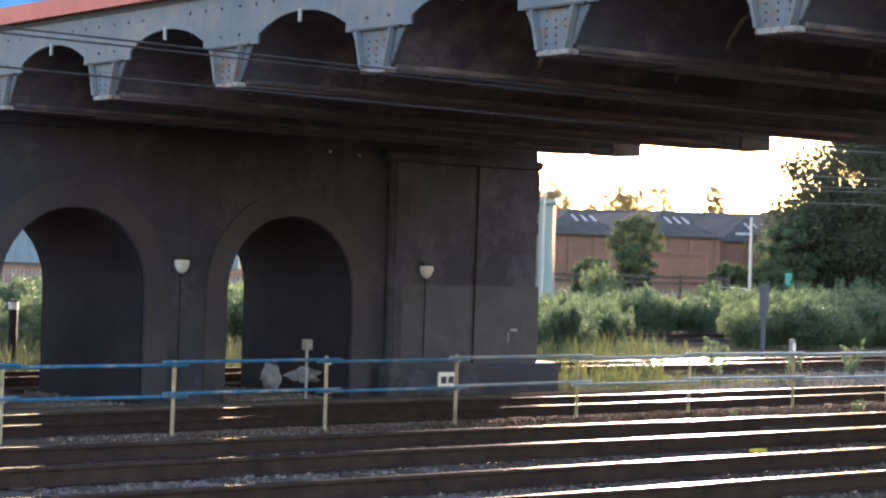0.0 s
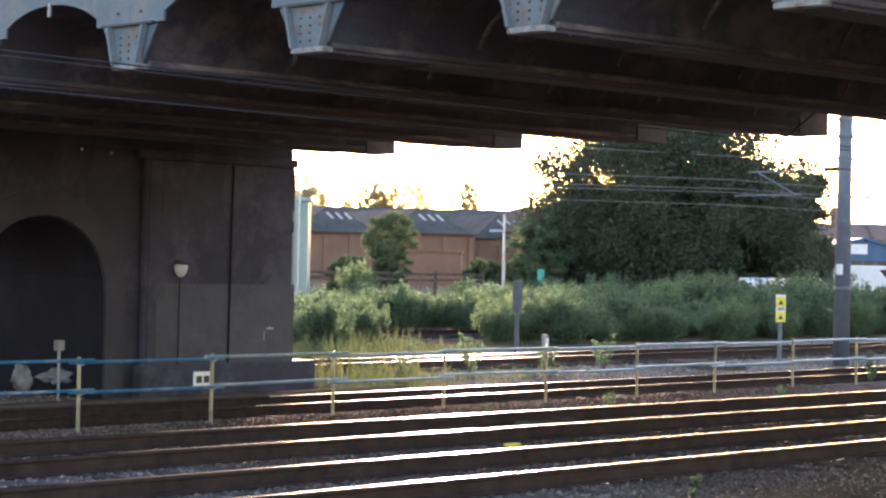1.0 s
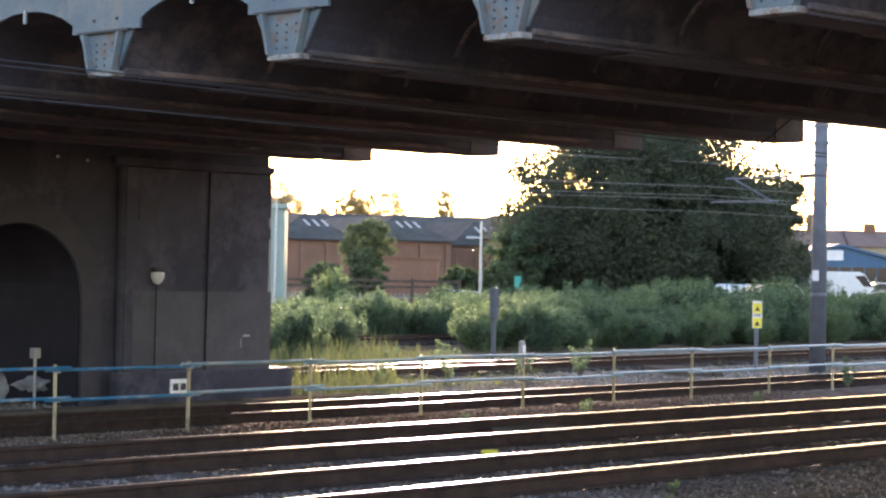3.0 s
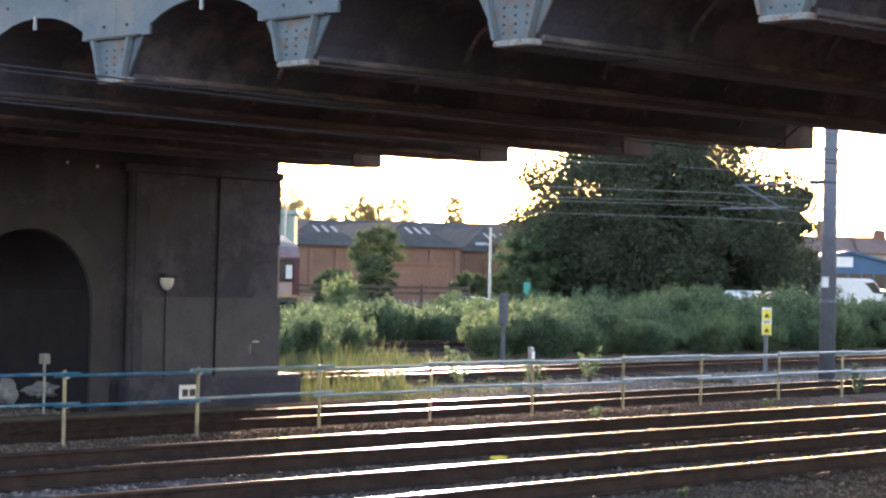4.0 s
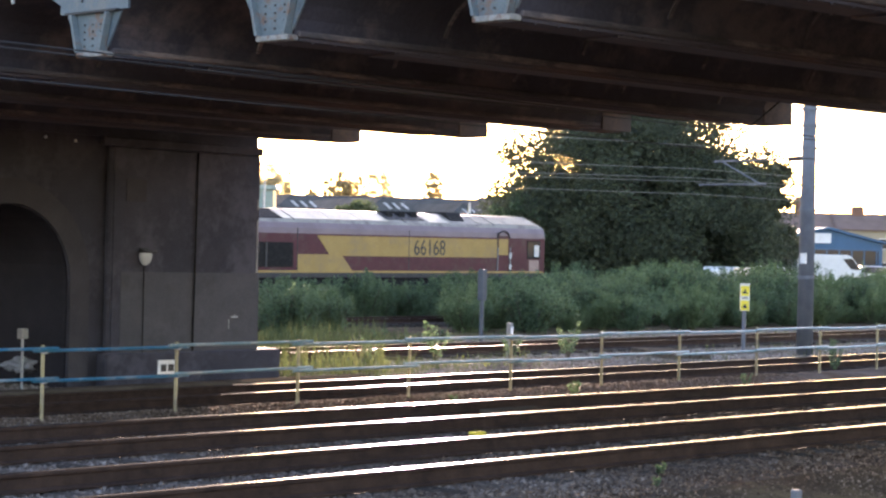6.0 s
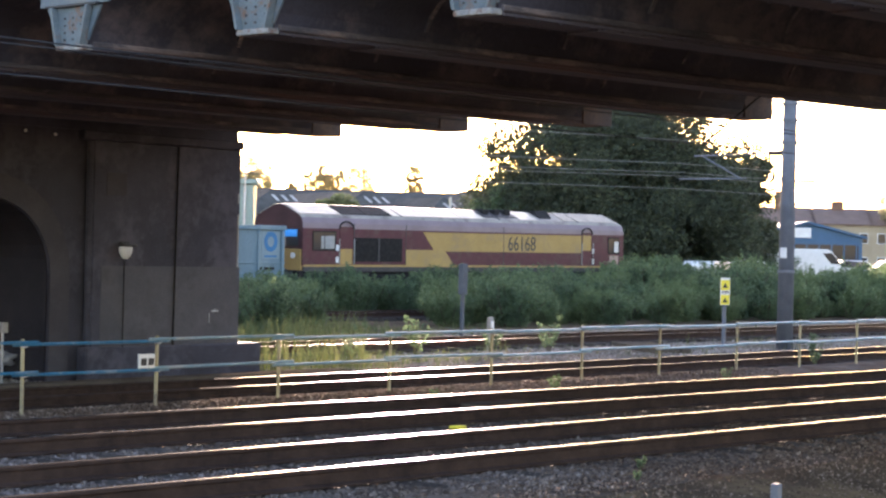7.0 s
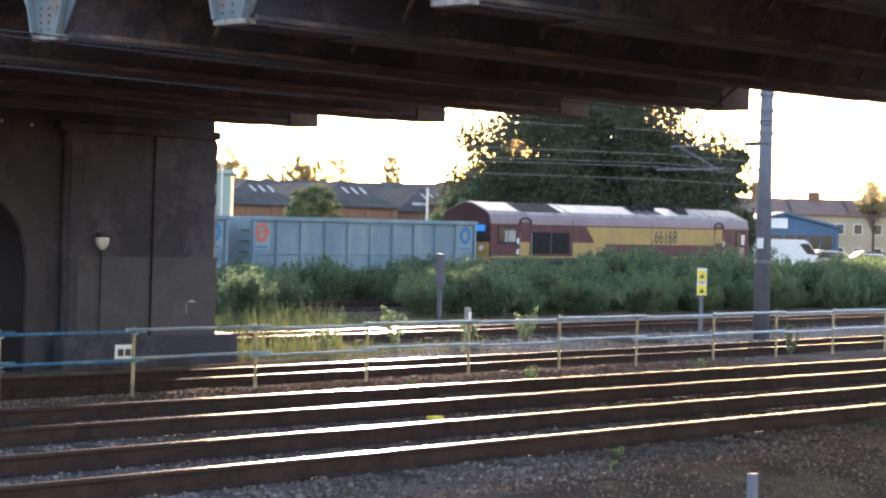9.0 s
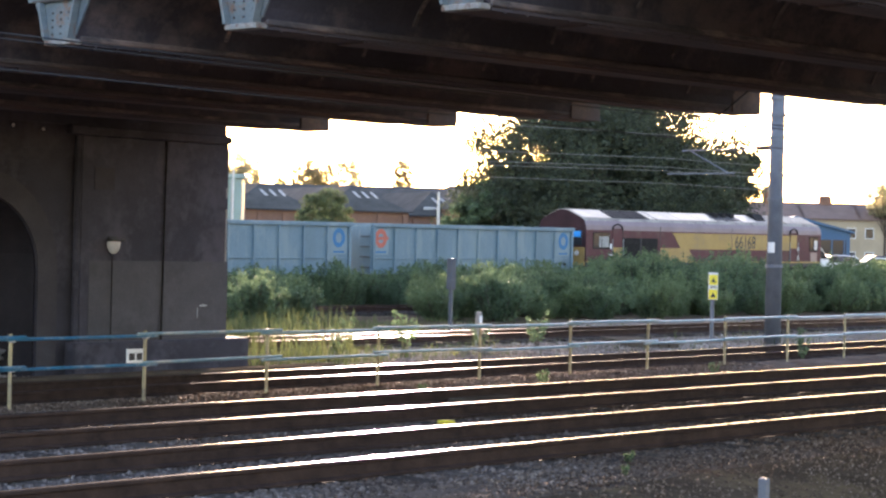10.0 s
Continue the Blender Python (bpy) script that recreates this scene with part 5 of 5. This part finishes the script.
def build_rail_fence():
    f = thing("rail_fence", "dark timber two-rail fence behind the bushes", "fence", at_=spot_pose(0, 92, 0.2))
    for i in range(5):
        x = -8.4 + 2.2 * i
        part("post", B(x - 0.06, x + 0.06, 0, 0.1, -0.2, 1.75, bevel=0.01), M_BARK, f)
    for z in (1.28, 1.55):
        for i in range(4):
            x = -8.4 + 2.2 * i
            part("rail", B(x + 0.003, x + 2.197, -0.06, -0.003, z + 0.02 * (i % 2), z + 0.11 + 0.02 * (i % 2), bevel=0.008), M_BARK, f)
    g = thing("teal_board", "small teal marker board on a post by the fence", "sign", at_=spot_pose(3.3, 98, 0.2))
    part("post", T((0, 0, -0.2), (0, 0, 1.9), 0.04, seg=8), M_MAST, g)
    part("board", B(-0.17, 0.17, -0.08, -0.045, 1.35, 1.95, bevel=0.01), M_TEAL, g, "teal board")


def car_model(label, paint, van=False):
    c = thing("van" if van else "car", label, "van" if van else "car", "parked vehicles")
    if van:
        side = [(-2.4, 0.35), (2.4, 0.35), (2.45, 0.95), (1.7, 1.2), (1.1, 2.0), (0.8, 2.15), (-2.35, 2.15), (-2.4, 1.9)]
    else:
        side = [(-2.0, 0.3), (2.0, 0.3), (2.05, 0.7), (1.1, 0.9), (0.5, 1.4), (-0.9, 1.45), (-1.6, 0.98), (-2.05, 0.85)]
    bm = P(side, "y", -0.85, 0.85)
    bmesh.ops.bevel(bm, geom=bm.edges[:], offset=0.06, segments=2, affect="EDGES", profile=0.5)
    body_ = part("body", bm, paint, c, smooth=False)
    glass = [(1.0, 1.3), (0.95, 1.9), (1.05, 1.95), (1.6, 1.27)] if van else [(0.95, 0.95), (0.45, 1.34), (-0.85, 1.38), (-1.4, 1.0)]
    for s in (-1, 1):
        part("side_window", P([(x if not van else x - 0.5 * (x < 1.0), z) for x, z in glass], "y", min(s * 0.85, s * 0.862), max(s * 0.85, s * 0.862)), M_WINDOW, body_)
    for x in ((-1.5, 1.5) if van else (-1.25, 1.3)):
        for s in (-0.8, 0.8):
            wh = part("wheel", T((x, s - 0.1, 0.32), (x, s + 0.1, 0.32), 0.32, seg=16), M_BLACK, c)
            part("rim", T((x, s - 0.105, 0.32), (x, s + 0.105, 0.32), 0.19, seg=12), M_GALV, wh)
    return c


def build_vehicles():
    M_SILVER = surface("silver_car_paint", (0.5, 0.52, 0.54), (0.6, 0.61, 0.62), 2, 0.3, 0.5, 0.02, 40)
    M_NAVY = surface("dark_car_paint", (0.03, 0.04, 0.07), (0.05, 0.06, 0.1), 2, 0.25, 0.2, 0.02, 40)
    M_REDCAR = surface("red_car_paint", (0.35, 0.04, 0.03), (0.45, 0.06, 0.04), 2, 0.3, 0.0, 0.02, 40)
    for label, paint, van, u, d, z, turn in (
        ("white car catching the low sun", M_WHITE, False, 0.75, 104, -0.1, 4),
        ("white panel van parked by the shops", M_WHITE, True, 23.3, 118, 0.6, 12),
        ("silver estate car parked by the shops", M_SILVER, False, 19.6, 116, 0.55, 0),
        ("red car parked by the shops", M_REDCAR, False, 20.6, 124, 0.75, 15),
        ("white hatchback parked by the fence", M_WHITE, False, 18.6, 110, 0.6, -10),
        ("blue-white van behind the bushes", M_SILVER, True, 15.5, 104, -0.2, 62),
        ("silver car among parked cars", M_SILVER, False, 27.0, 122, 0.7, 0),
        ("dark car among parked cars", M_NAVY, False, 30.5, 126, 0.7, 5),
        ("white car among parked cars", M_WHITE, False, 28.5, 118, 0.6, -5),
    ):
        car_model(label, paint, van).matrix_basis = spot_pose(u, d, z, turn)


def build_weeds():
    rng = np.random.default_rng(77)
    for x, y, h in ((39.6, 22.3, 0.62), (39.3, 22.15, 0.4), (14.85, 10.1, 0.13), (14.2, 9.7, 0.1), (24.9, 18.6, 0.3), (30.6, 19.0, 0.3), (23.2, 19.6, 0.26), (38.0, 28.6, 0.9), (38.8, 29.2, 0.7), (45.5, 25.6, 0.5), (36.2, 28.9, 0.6), (33.6, 29.0, 0.95), (31.0, 28.6, 0.6), (37.2, 34.0, 0.6), (39.9, 34.2, 0.5)):
        w = thing("weed", "spindly green weed growing through the ballast", "weed", "weeds along the tracks")
        bm = bmesh.new()
        lists = ([], [])
        g = ground_z(x, y)
        for k in range(6):
            a = rng.uniform(0, 6.28)
            tip = Vector((x + 0.3 * h * math.cos(a), y + 0.3 * h * math.sin(a), g + h * rng.uniform(0.7, 1.0)))
            tube(bm, (x, y, g - 0.03), tip, 0.008, 0.003, seg=4, caps=False)
            for q in (0.4, 0.6, 0.8, 1.0):
                leaf_cloud(lists, Vector((x, y, g)).lerp(tip, q), (0.09 * h, 0.09 * h, 0.1 * h), 9, 0.012 + 0.04 * h, rng)
        part("stalk", bm, M_BARK, w)
        from_lists("leaves", lists, M_BUSH, w)


def build_far_hedge():
    rng = np.random.default_rng(78)
    lists = ([], [])
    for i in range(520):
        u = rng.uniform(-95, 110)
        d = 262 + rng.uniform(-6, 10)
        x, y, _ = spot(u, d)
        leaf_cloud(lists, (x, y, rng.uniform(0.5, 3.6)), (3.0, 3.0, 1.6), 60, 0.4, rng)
    # the hedge shares the leaves paled for haze
    tagged(from_lists("far_hedge", lists, M_HAZELEAF), "distant line of hedges and trees on the horizon", "hedge", kind="stuff")
    gabled("far_shed", "long blue-grey shed in the distance", spot_pose(-60, 190), 26, 12, 4.6, 6.0, M_WAGON, M_SLATE, "x", 0, "shed")


build_weeds()
build_far_hedge()
build_mast()
build_wires()
build_yellow_sign()
build_small_trackside()
build_buildings()
build_palisade()
build_rail_fence()
build_vehicles()
build_stones()


def motions():
    rows = [(0.0, 18.0), (1.0, 26.2), (2.0, 34.35), (3.0, 42.45), (3.7, 48.15), (4.5, 54.55), (5.0, 58.33), (5.5, 62.1), (6.2, 67.19), (7.0, 72.63), (7.5, 75.66), (8.0, 78.69), (8.5, 81.8), (9.0, 84.81), (9.5, 87.71), (10.0, 90.6)]
    tilt, yaw = -math.degrees(math.atan(GRADE)), math.degrees(math.atan(SLANT))
    for ob, lag in TRAIN:
        walk(ob, [(t, pose(x - lag, line_y(x - lag), train_z(x - lag), 0, tilt, yaw)) for t, x in rows])


motions()
